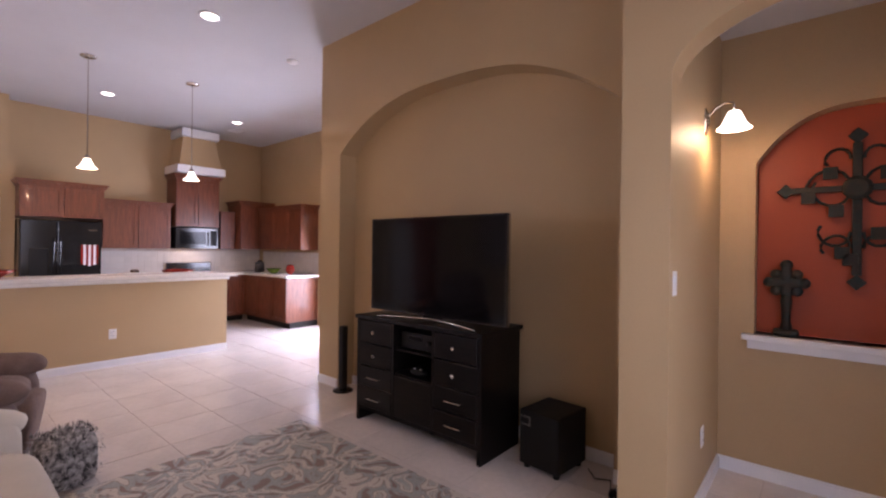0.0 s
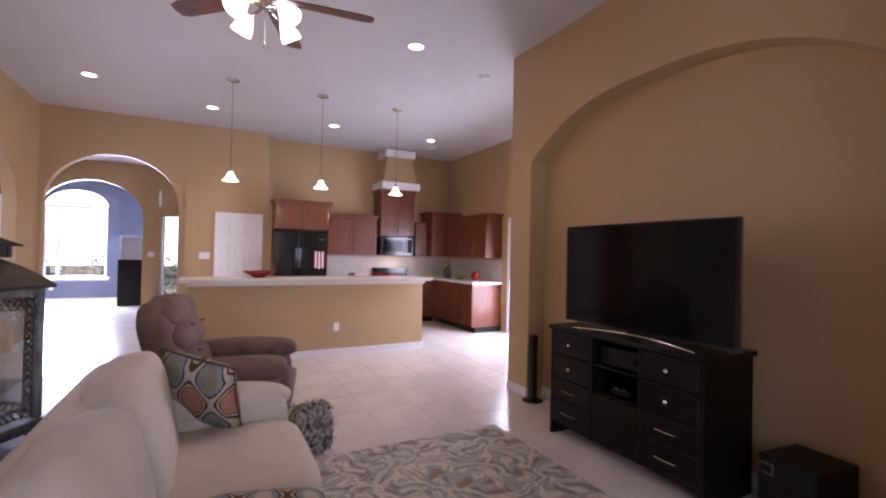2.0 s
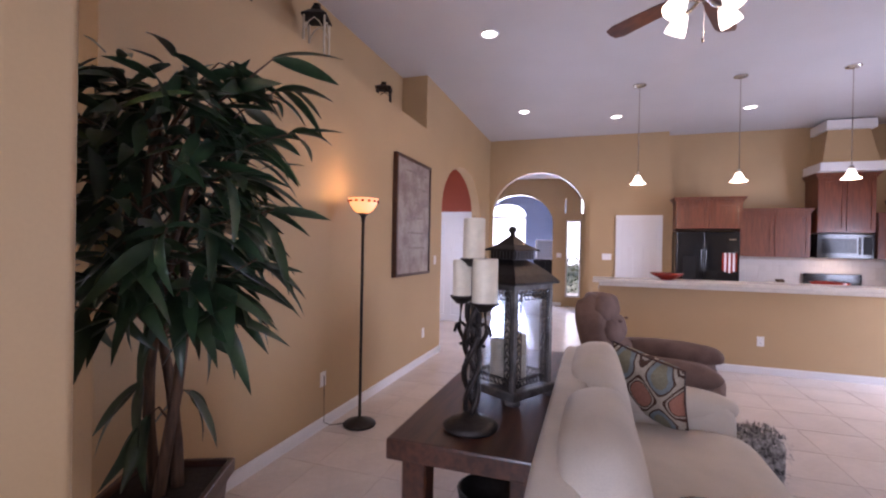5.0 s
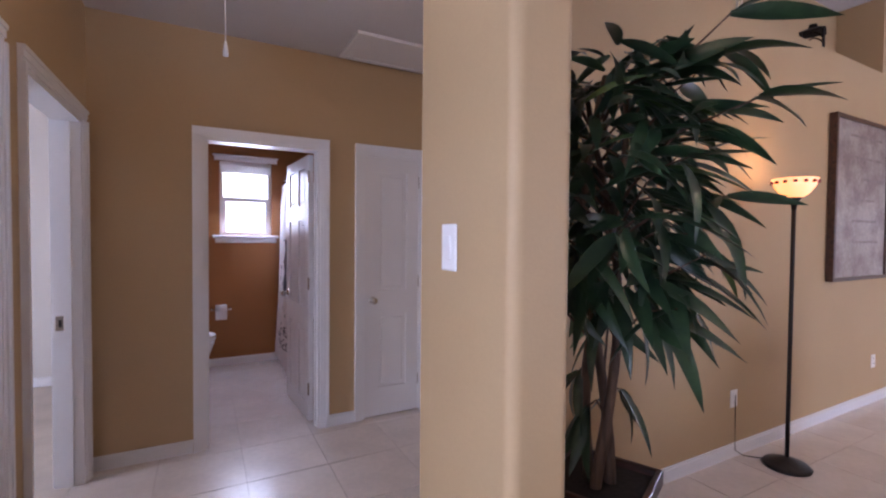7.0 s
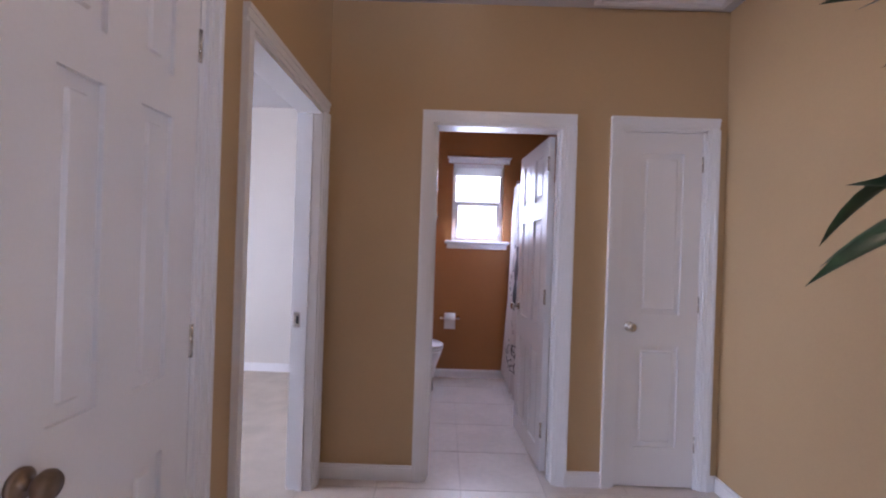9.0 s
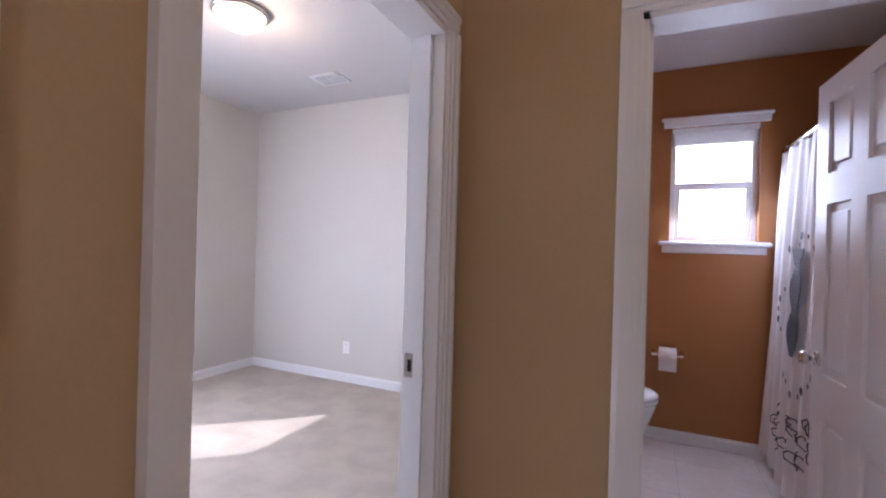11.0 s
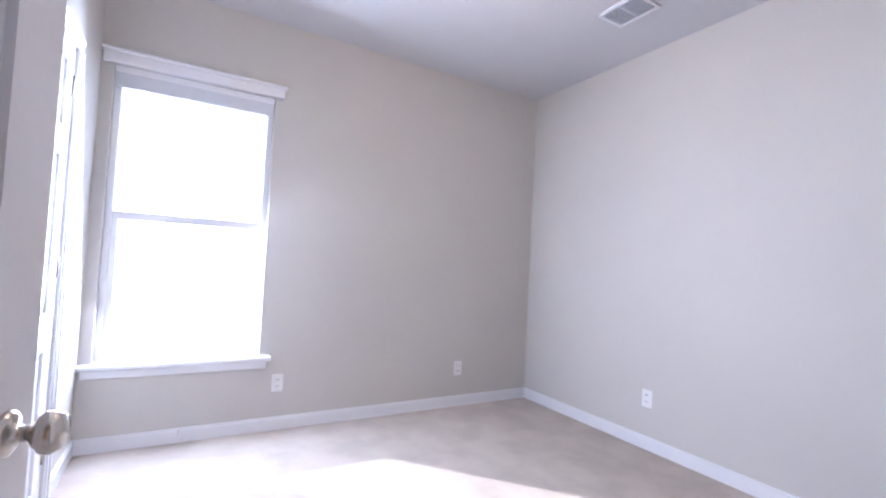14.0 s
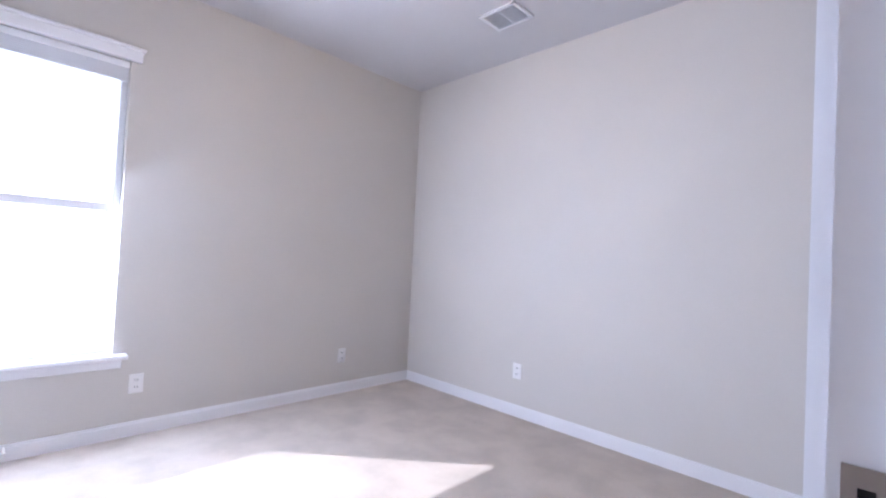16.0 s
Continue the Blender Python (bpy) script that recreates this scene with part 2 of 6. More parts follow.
def cushion(cx, cy, cz, sx, sy, sz, power=4.0, n=14, puff=0.0, bm=None, wob=0.0):
    """A soft block: a rounded superellipsoid."""
    bm = bm or bmesh.new()
    sp = lambda v: math.copysign(abs(v) ** (2 / power), v)
    rows = []
    for i in range(n + 1):
        u = -math.pi / 2 + math.pi * i / n
        row = []
        for j in range(2 * n):
            w = -math.pi + math.pi * j / n
            x, y, z = sp(math.cos(u)) * sp(math.cos(w)), sp(math.cos(u)) * sp(math.sin(w)), sp(math.sin(u))
            k = 1 + wob * noise.noise(Vector((x * 2 + cx * 3, y * 2 + cy * 3, z * 2)))
            z *= 1 + puff * (1 - x * x) * (1 - y * y)
            row.append(bm.verts.new((cx + k * x * sx / 2, cy + k * y * sy / 2, cz + k * z * sz / 2)))
        rows.append(row)
    for a, b in zip(rows, rows[1:]):
        for j in range(2 * n):
            bm.faces.new((a[j], a[(j + 1) % (2 * n)], b[(j + 1) % (2 * n)], b[j]))
    bmesh.ops.remove_doubles(bm, verts=bm.verts, dist=1e-4)
    return bm


def moved(bm, m):
    bmesh.ops.transform(bm, matrix=m, verts=bm.verts)
    return bm


def panel(axis, p0, p1, u0, u1, z0, z1, openings=(), bm=None):
    """A wall between p0 and p1 on its axis, along u, with openings (a, b, bottom, spring, rise)."""
    bm = bm or bmesh.new()
    N = 28
    cuts = {u0, u1}
    for a, b, zb, zs, rise in openings:
        cuts |= {a, b} | ({a + (b - a) * (1 - math.cos(math.pi * i / N)) / 2 for i in range(N + 1)} if rise else set())
    cuts = sorted(c for c in cuts if u0 - 1e-6 <= c <= u1 + 1e-6)

    def top(o, u):
        a, b, zb, zs, rise = o
        t = (2 * u - a - b) / (b - a)
        return zs + rise * math.sqrt(max(0, 1 - t * t)) if rise >= 0 else zs - rise * (1 - abs(t) ** 2.7)

    def P(p, u, z):
        return bm.verts.new((p, u, z) if axis == "x" else (u, p, z))

    def quad(*c):
        bm.faces.new([P(*q) for q in c])

    for ua, ub in zip(cuts, cuts[1:]):
        mid = (ua + ub) / 2
        hole = next((o for o in openings if o[0] < mid < o[1]), None)
        spans = [((z0, z0), (z1, z1))]
        if hole:
            spans = [((top(hole, ua), top(hole, ub)), (z1, z1))]
            if hole[2] > z0 + 1e-6:
                spans.append(((z0, z0), (hole[2], hole[2])))
        for (la, lb), (ha, hb) in spans:
            for p in (p0, p1):
                quad((p, ua, la), (p, ub, lb), (p, ub, hb), (p, ua, ha))
            quad((p0, ua, la), (p0, ub, lb), (p1, ub, lb), (p1, ua, la))
            quad((p0, ua, ha), (p0, ub, hb), (p1, ub, hb), (p1, ua, ha))
    for a, b, zb, zs, rise in openings:
        for u in (a, b):
            quad((p0, u, zb), (p1, u, zb), (p1, u, zs), (p0, u, zs))
    for u in (u0, u1):
        quad((p0, u, z0), (p1, u, z0), (p1, u, z1), (p0, u, z1))
    bmesh.ops.remove_doubles(bm, verts=bm.verts, dist=1e-5)
    return bm


def wall(name, axis, p0, p1, u0, u1, z0, z1, material="tan", openings=(), label="tan painted drywall wall"):
    return solo(name, panel(axis, p0, p1, u0, u1, z0, z1, openings), material, label, "wall", "structure")


def skin(name, axis, p, d, u0, u1, z0, z1, material, openings=(), label=""):
    """A coat of paint 4 mm thick on a wall's face, d its outward way."""
    return wall(name, axis, *sorted((p, p + 0.004 * d)), u0, u1, z0, z1, material, openings, label)


H, HC, VC = 3.53, 2.73, 2.81   # ceilings: living, hall and bedroom, vestibule
LB = -4.50   # back of the plant ledge

# ---- large structure ----
floor = solo("floor", box(-15, 1.72, -6.6, 3.05, -0.12, -0.0025), "grout", "beige ceramic tile floor with thin grey joints", "floor", "structure")
bath_floor = solo("floor_bath", box(-2.3, 0.81, -8.0, -6.6, -0.12, -0.0025), "grout", "beige ceramic tile floor of the bathroom", "floor", "structure")
carpet = solo("floor_bedroom", box(0.87, 4.19, -8.0, -4.54, -0.11, 0.003), "carpet", "beige cut-pile carpet, bedroom floor", "carpet", "structure")
solo("ceiling_living", box(-9.1, 1.72, -4.6, 3.05, H, H + 0.1), "ceil", "white textured ceiling of the living room and kitchen", "ceiling", "structure")
solo("ceiling_hall", box(-1.6, 0.87, -5.94, -3.37, HC, HC + 0.06), "ceil", "white textured hall ceiling", "ceiling", "structure")
solo("ceiling_bedroom", box(0.87, 4.19, -8.0, -4.54, HC, HC + 0.06), "ceil", "white bedroom ceiling", "ceiling", "structure")
solo("ceiling_bath", box(-2.3, 0.81, -8.02, -5.944, HC - 0.09, HC - 0.03), "ceil", "white bathroom ceiling", "ceiling", "structure")
solo("ceiling_vestibule", box(-0.26, 1.72, 0.50, 1.76, VC, VC + 0.06), "ceil", "white vestibule ceiling", "ceiling", "structure")
solo("ceiling_foyer", box(-15, -8.68, -7.0, -1.0, 3.2, 3.3), "ceil", "white foyer and study ceiling", "ceiling", "structure")
solo("ceiling_side_hall", box(-8.1, -5.4, -6.2, -4.30, 2.9, 3.0), "ceil", "white side hall ceiling", "ceiling", "structure")

# wall with the arched television recess
wall("wall_tv", "y", 0.967, 1.167, -3.79, -0.467, 0, H, openings=[(-3.464, -0.70, 0, 2.36, -0.44)])
wall("wall_tv_recess_back", "y", 1.167, 1.30, -3.79, -0.467, 0, H)
wall("wall_breakfast_end", "x", -3.79, -3.67, 1.30, 2.93, 0, H)
wall("wall_kitchen_side", "y", 2.93, 3.05, -9.0, 1.72, 0, H, openings=[(-6.46, -4.9, 0, 2.03, 0)])
wall("wall_kitchen_back", "x", -9.0, -8.86, -0.967, 2.93, 0, H)
wall("wall_vestibule_side", "x", -0.467, -0.26, 0.345, 1.76, 0, H)
wall("wall_vestibule_arch", "y", 0.345, 0.50, -0.26, 1.60, 0, H, openings=[(-0.255, 1.04, 0, 2.18, 0.30)])
wall("wall_vestibule_niche", "y", 1.64, 1.76, -0.26, 1.72, 0, VC, openings=[(-0.067, 0.97, 0.90, 1.98, -0.30)])
wall("wall_vestibule_niche_back", "y", 1.77, 1.82, -0.26, 1.72, 0, VC, "red", label="terracotta painted back of the niche")
wall("wall_east", "x", 1.60, 1.72, -3.37, 1.64, 0, H, openings=[(-3.1, -1.4, 0.5, 2.4, 0), (-1.1, 0.2, 0.5, 2.4, 0)])
wall("wall_closet_front", "y", -3.49, -3.37, 0.93, 1.60, 0, H)
# foyer side
wall("wall_arch", "x", -8.68, -8.53, -4.30, -2.27, 0, H, openings=[(-4.12, -2.35, 0, 2.05, 0.83)])
wall("wall_above_pantry", "x", -8.72, -8.54, -2.27, -0.967, 2.58, H)
wall("wall_pantry_front", "x", -8.62, -8.49, -2.27, -0.90, 0, 2.58, openings=[(-1.76, -1.12, 0, 1.99, 0)])
wall("wall_pantry_side", "y", -0.98, -0.90, -8.86, -8.62, 0, 2.58)
solo("wall_pantry_top", box(-8.86, -8.62, -2.27, -0.90, 2.50, 2.578), "tan", "tan painted drywall top of the pantry", "wall", "structure")
# long wall with the plant ledge
wall("wall_plant", "y", -4.29, -4.17, -4.98, -1.15, 0, 2.87)
solo("wall_plant_ledge", box(-4.98, -1.15, LB, -4.29, 2.74, 2.868), "tan", "tan painted plant ledge", "wall", "structure")
wall("wall_plant_back", "y", LB - 0.12, LB, -4.98, -1.15, 2.74, H)
solo("wall_ledge_end", box(-5.10, -4.98, LB - 0.12, -4.32, 2.70, H), "tan", "tan painted end of the plant ledge", "wall", "structure")
wall("wall_side_arch", "y", -4.32, -4.17, -8.53, -4.98, 0, H, openings=[(-7.75, -5.60, 0, 1.95, 0.72)])
wall("wall_side_hall_end", "x", -8.10, -7.95, -6.2, -4.32, 0, 2.9, "red", openings=[(-5.20, -4.44, 0, 2.03, 0)], label="terracotta painted side hall wall")
wall("wall_side_hall_back", "y", -6.3, -6.2, -8.1, -5.4, 0, 2.9)
wall("wall_side_hall_east", "x", -5.5, -5.4, -6.2, -4.32, 0, 2.9, openings=[(-5.8, -4.9, 0.6, 2.1, 0)])
# column and hall
column, ring, R = bmesh.new(), [], 0.03
for cx, cy, a0 in ((-0.405, -3.33, 0), (-0.52, -3.33, 90), (-0.52, -3.75, 180), (-0.405, -3.75, 270)):
    ring += [(cx + R * math.cos(radians(a0 + 11.25 * k)), cy + R * math.sin(radians(a0 + 11.25 * k))) for k in range(9)]
foot, head = [column.verts.new((x, y, 0)) for x, y in ring], [column.verts.new((x, y, H)) for x, y in ring]
for k in range(len(ring)):
    column.faces.new((foot[k], foot[(k + 1) % len(ring)], head[(k + 1) % len(ring)], head[k]))
column.faces.new(head), column.faces.new(foot[::-1])
solo("wall_column", column, "tan", "tan drywall column with rounded corners", "column", "structure")
wall("wall_hall_header", "y", -3.49, -3.37, -0.375, 0.93, 2.60, H)
wall("wall_hall_side_header", "x", -0.56, -0.44, -4.39, -3.78, 2.60, H)
wall("wall_hall_top", "y", -4.39, -4.29, -1.15, -0.44, 2.60, H)
wall("wall_hall_east", "x", 0.81, 0.93, -5.82, -3.37, 0, HC, openings=[(-5.69, -4.785, 0, 2.05, 0), (-4.50, -3.92, 0, 2.05, 0)])
wall("wall_hall_end", "y", -5.94, -5.82, -1.60, 0.81, 0, HC, openings=[(-0.54, 0.212, 0, 2.05, 0), (-1.35, -0.86, 0, 2.05, 0)])
wall("wall_hall_west", "x", -1.60, -1.46, -5.82, -4.29, 0, HC)
wall("wall_closet_inner", "y", -6.5, -6.4, -1.6, -0.75, 0, HC)
# bathroom
wall("wall_bath_window", "y", -8.02, -7.90, -2.3, 0.81, 0, HC, "bathpaint", openings=[(-0.47, 0.06, 1.42, 2.22, 0)], label="rust brown painted bathroom wall")
skin("wall_bath_inner", "y", -5.94, -1, -1.5, 0.79, 0, HC - 0.09, "bathpaint", [(-0.54, 0.212, 0, 2.05, 0)], "rust brown painted bathroom wall")
wall("wall_bath_east", "x", 0.55, 0.81, -7.90, -5.944, 0, HC, "bathpaint", label="rust brown painted bathroom wall")
wall("wall_bath_west", "x", -1.42, -1.36, -7.90, -6.5, 0, HC, "bathpaint", label="rust brown painted bathroom wall")
# bedroom
wall("wall_bedroom_window", "x", 4.07, 4.19, -8.0, -4.54, 0, HC, "grey", openings=[(-5.60, -4.72, 0.50, 2.215, 0)], label="light grey painted bedroom wall")
wall("wall_bedroom_back", "y", -8.0, -7.88, 0.81, 4.07, 0, HC, "grey", label="light grey painted bedroom wall")
wall("wall_bedroom_closet", "y", -4.66, -4.54, 0.93, 4.07, 0, HC, "grey", openings=[(2.72, 3.45, 0, 2.03, 0)], label="light grey painted bedroom wall")
skin("wall_bedroom_door_side", "x", 0.93, 1, -5.94, -4.66, 0, HC, "grey", [(-5.69, -4.785, 0, 2.05, 0)], "light grey painted bedroom wall")
wall("wall_bedroom_west", "x", 0.81, 0.934, -7.88, -5.94, 0, HC, "grey", label="light grey painted bedroom wall")
wall("wall_closet_back", "y", -3.9, -3.8, 1.5, 4.07, 0, HC, "grey", label="light grey painted closet wall")
# foyer and study
wall("wall_foyer_north", "y", -2.27, -2.12, -12.6, -8.68, 0, 3.2)
wall("wall_foyer_inner", "x", -11.55, -11.4, -5.9, -2.27, 0, 3.2, openings=[(-4.95, -3.18, 0, 2.05, 0.75), (-2.86, -2.50, 0.22, 2.15, 0), (-2.90, -2.45, 2.32, 2.62, 0.16)])
wall("wall_foyer_south", "y", -5.3, -5.15, -11.4, -8.68, 0, 3.2)
wall("wall_study_window", "x", -14.5, -14.35, -7.0, -3.0, 0, 3.2, "blue", openings=[(-5.60, -4.28, 0.62, 2.45, 0.42)], label="slate blue painted study wall")
wall("wall_study_north", "y", -3.12, -3.0, -14.35, -11.55, 0, 3.2, "blue", label="slate blue painted study wall")
wall("wall_study_south", "y", -7.0, -6.9, -14.35, -8.6, 0, 3.2, "blue", label="slate blue painted study wall")
# outside
solo("ground", box(-2500, 2500, -2500, 2500, -0.5, -0.3), "grass", "pale dry mown lawn outside", "lawn", "structure")
# Unseen slabs added to keep direct sun out of living room and kitchen.
solo("roof_porch", box(1.75, 5.2, -3.4, 8.0, 2.6, 2.75), "stucco", "unseen stucco slab added to block sun from the living room", "porch roof", "structure")
solo("roof_patio", box(-9.5, 1.75, 3.1, 8.0, 2.6, 2.75), "stucco", "unseen stucco slab added to block sun from the kitchen", "porch roof", "structure")
# Overhang added to cut the bedroom sun patch off at its far end.
solo("roof_eave", box(4.19, 6.02, -8.5, -0.5, 2.78, 2.92), "stucco", "stucco overhang added to trim sun through the bedroom window", "eave", "structure")


# ---- trim, doors, windows ----
def base(axis, p, d, u0, u1, z=0.0):
    """A baseboard on a wall's face p, standing out in the way d."""
    lo, hi = sorted((p, p + 0.016 * d))
    bm = box(lo, hi, u0, u1, z, z + 0.072) if axis == "x" else box(u0, u1, lo, hi, z, z + 0.072)
    lo, hi = sorted((p, p + 0.009 * d))
    box(lo, hi, u0, u1, z + 0.072, z + 0.084, bm) if axis == "x" else box(u0, u1, lo, hi, z + 0.072, z + 0.084, bm)
    return solo("baseboard", bm, "white", "white painted wooden baseboard", "baseboard", "structure")


for a in (("y", 0.967, -1, -3.79, -3.464), ("y", 1.167, -1, -3.464, -0.70), ("y", 0.967, -1, -0.70, -0.467), ("x", -3.79, -1, 0.967, 2.9),
          ("x", -0.467, -1, 0.345, 0.967), ("y", 0.345, -1, -0.467, -0.26), ("x", -0.26, 1, 0.345, 1.64), ("y", 1.64, -1, -0.26, 1.6),
          ("y", -4.17, 1, -5.60, -1.15), ("y", -4.17, 1, -8.53, -7.75), ("x", -8.53, 1, -4.17, -4.12), ("x", -8.49, 1, -2.27, -1.83),
          ("x", -6.01, 1, -2.12, 0.98), ("y", -5.82, 1, 0.276, 0.81), ("y", -5.82, 1, -0.796, -0.604), ("y", -5.82, 1, -1.46, -1.414),
          ("x", -1.46, 1, -5.82, -4.29), ("y", -7.90, 1, -0.75, 0.55), ("x", -7.95, 1, -4.44, -4.33), ("y", -2.27, -1, -11.4, -8.68),
          ("x", -11.4, 1, -3.18, -2.95), ("x", -14.35, 1, -6.9, -3.12), ("y", 2.93, -1, -4.8, -3.79), ("x", 0.81, -1, -4.721, -4.564), ("x", 0.81, -1, -3.856, -3.37)):
    base(*a)
for a in (("x", 4.07, -1, -7.88, -4.66, 0.003), ("y", -7.88, 1, 0.934, 4.07, 0.003), ("y", -4.66, -1, 3.53, 4.07, 0.003), ("x", 0.934, 1, -7.88, -5.77, 0.003)):
    base(*a)


def casing(axis, p, d, a, b, top, parent, w=0.062):
    """Three stepped boards round an opening on a wall's face."""
    for nm, (u0, u1, z0, z1) in (("casing_side", (a - w, a, 0, top)), ("casing_side", (b, b + w, 0, top)), ("casing_head", (a - w, b + w, top, top + w))):
        bm = bmesh.new()
        for f, tp, t in ((0.0, 0.0005, 0.014), (0.28, 0.014, 0.020), (0.72, 0.020, 0.026)):
            lo, hi = sorted((p + tp * d, p + t * d))
            ua, ub, za, zb = u0, u1, z0, z1
            if nm == "casing_head":
                za = z0 + f * w
            elif u0 < a:
                ub = u1 - f * w
            else:
                ua = u0 + f * w
            box(lo, hi, ua, ub, za, zb, bm) if axis == "x" else box(ua, ub, lo, hi, za, zb, bm)
        part(nm, bm, "white", parent)


def jamb(axis, p0, p1, a, b, top, parent):
    for u0, u1, z0, z1 in ((a, a + 0.018, 0, top), (b - 0.018, b, 0, top), (a, b, top - 0.018, top)):
        bm = box(p0, p1, u0, u1, z0, z1) if axis == "x" else box(u0, u1, p0, p1, z0, z1)
        part("jamb", bm, "white", parent)
    m = (p0 + p1) / 2
    for u0, u1, z0, z1 in ((a + 0.018, a + 0.030, 0, top - 0.018), (b - 0.030, b - 0.018, 0, top - 0.018)):
        bm = box(m - 0.018, m + 0.018, u0, u1, z0, z1) if axis == "x" else box(u0, u1, m - 0.018, m + 0.018, z0, z1)
        part("door_stop", bm, "white", parent)


def knob(parent, x, z, side, metal="chrome"):
    """A round door knob with its rose, standing out of the leaf along y."""
    prof = [(0.0, 0.0), (0.032, 0.0), (0.032, 0.006), (0.026, 0.010), (0.011, 0.014), (0.011, 0.030), (0.020, 0.036), (0.029, 0.046), (0.030, 0.056), (0.024, 0.066), (0.0, 0.070)]
    bm = lathe(prof, 20)
    k = part("door_knob", moved(bm, pose(x, side * 0.018, z, -90 * side) @ Matrix.Scale(0.88, 4)), metal, parent, "satin nickel door knob", smooth=True)
    return k


def leaf(parent, w, h, t=0.036, cols=2, rows=((0.12, 0.70), (0.86, 1.52), (1.64, 1.92)), hinge_left=True, knobs=(1, -1), metal="chrome", name="door_leaf"):
    """A panelled door leaf in its own plane: x from the hinge, z up."""
    st = 0.105
    fw = (w - st * (cols + 1)) / cols
    bm = bmesh.new()
    for c in range(cols + 1):
        x = c * (fw + st)
        box(x, x + st, -t / 2, t / 2, 0, h, bm)
    zs = [0] + [z for r in rows for z in r] + [h]
    for c in range(cols):
        x = st + c * (fw + st)
        for i in range(0, len(zs), 2):
            box(x, x + fw, -t / 2, t / 2, zs[i], zs[i + 1], bm)
    lf = part(name, bm, "door", parent)
    for c in range(cols):
        x = st + c * (fw + st)
        for z0, z1 in rows:
            q = bmesh.new()
            box(x, x + fw, -t / 2 + 0.012, t / 2 - 0.012, z0, z1, q)
            e = 0.03
            f = box(x + e, x + fw - e, -t / 2 + 0.005, t / 2 - 0.005, z0 + e, z1 - e)
            bmesh.ops.bevel(f, geom=list(f.edges), offset=0.006, segments=1, affect="EDGES")
            me = bpy.data.meshes.new("tmp")
            f.to_mesh(me)
            f.free()
            q.from_mesh(me)
            bpy.data.meshes.remove(me)
            part("door_panel", q, "door", lf)
    for s in knobs:
        knob(lf, w - 0.06, 0.91, s, metal)
    for z in (0.2, 1.0, 1.8):
        part("hinge", lathe([(0.0, 0), (0.007, 0), (0.007, 0.09), (0.0, 0.09)], 10, at=(-0.004, 0.018 if hinge_left else -0.018, z)), "chrome", lf, smooth=True)
    return lf


def doorway(name, label, axis, p0, p1, a, b, sides=(1, -1), top=2.03):
    d = tagged(new(name), label, "door", kind="structure")
    jamb(axis, p0 - 0.003, p1 + 0.003, a, b, top, d)
    if -1 in sides:
        casing(axis, p0, -1, a, b, top, d)
    if 1 in sides:
        casing(axis, p1, 1, a, b, top, d)
    return d


def hung(door, x, y, turn, **kw):
    """A leaf on its hinge, turned about z."""
    hold = leaf(door, **kw)
    hold.matrix_basis = pose(x, y, kw.get("lift", 0.01), 0, 0, turn)
    return hold


d1 = doorway("door_1", "white panelled bedroom door standing open into the room", "x", 0.81, 0.934, -5.69, -4.785, top=2.05)
leaf(d1, 0.78, 2.0).matrix_basis = pose(0.948, -4.813, 0.012, 0, 0, -11)
strike = part("strike_plate", box(0.892, 0.926, -5.6715, -5.668, 0.88, 0.96), "chrome", d1, "satin nickel strike plate")
part("strike_hole", box(0.901, 0.914, -5.668, -5.667, 0.90, 0.94), "blackmat", d1)
d2 = doorway("door_2", "white closed hall closet door beside the bedroom door", "x", 0.81, 0.93, -4.50, -3.92, sides=(-1,), top=2.05)
leaf(d2, 0.54, 2.02, knobs=(1,), metal="bronze", hinge_left=True, rows=((0.16, 0.80), (0.98, 1.62), (1.72, 1.93))).matrix_basis = pose(0.829, -4.48, 0.01, 0, 0, 90)
d3 = doorway("door_3", "white six-panel bathroom door standing open", "y", -5.944, -5.82, -0.54, 0.212, top=2.05)
leaf(d3, 0.69, 2.01).matrix_basis = pose(-0.500, -5.955, 0.012, 0, 0, -86)
d4 = doorway("door_4", "white closed narrow linen closet door", "y", -5.94, -5.82, -1.35, -0.86, sides=(1,), top=2.05)
leaf(d4, 0.45, 2.02, cols=1, rows=((0.22, 0.80), (0.98, 1.90)), knobs=(1,)).matrix_basis = pose(-1.33, -5.842, 0.01)
d5 = doorway("door_5", "white closed bedroom closet door with nickel hinges", "y", -4.66, -4.54, 2.72, 3.45, sides=(-1,))
leaf(d5, 0.69, 2.0, knobs=(1,)).matrix_basis = pose(3.43, -4.645, 0.014, 0, 0, 180)
d6 = doorway("door_6", "white closed six-panel side hall door", "x", -8.10, -7.95, -5.20, -4.44, sides=(1,))
leaf(d6, 0.72, 2.0, knobs=(-1,)).matrix_basis = pose(-7.98, -5.18, 0.01, 0, 0, 90)
d7 = doorway("door_7", "white closed panelled pantry door", "x", -8.62, -8.49, -1.76, -1.12, sides=(1,), top=1.99)
leaf(d7, 0.60, 1.96, knobs=(-1,)).matrix_basis = pose(-8.52, -1.74, 0.01, 0, 0, 90)
d8 = doorway("door_8", "glazed patio door with white frame", "y", 2.93, 3.05, -6.46, -4.9, sides=(-1,))
part("pane", box(-6.40, -4.96, 2.985, 2.991, 0.12, 1.96), "glass", d8).visible_shadow = False
for x0, x1 in ((-6.44, -6.36), (-5.0, -4.92), (-5.72, -5.64)):
    part("stile", box(x0, x1, 2.965, 3.01, 0.02, 2.01), "white", d8, bevel=0.004, seg=1)


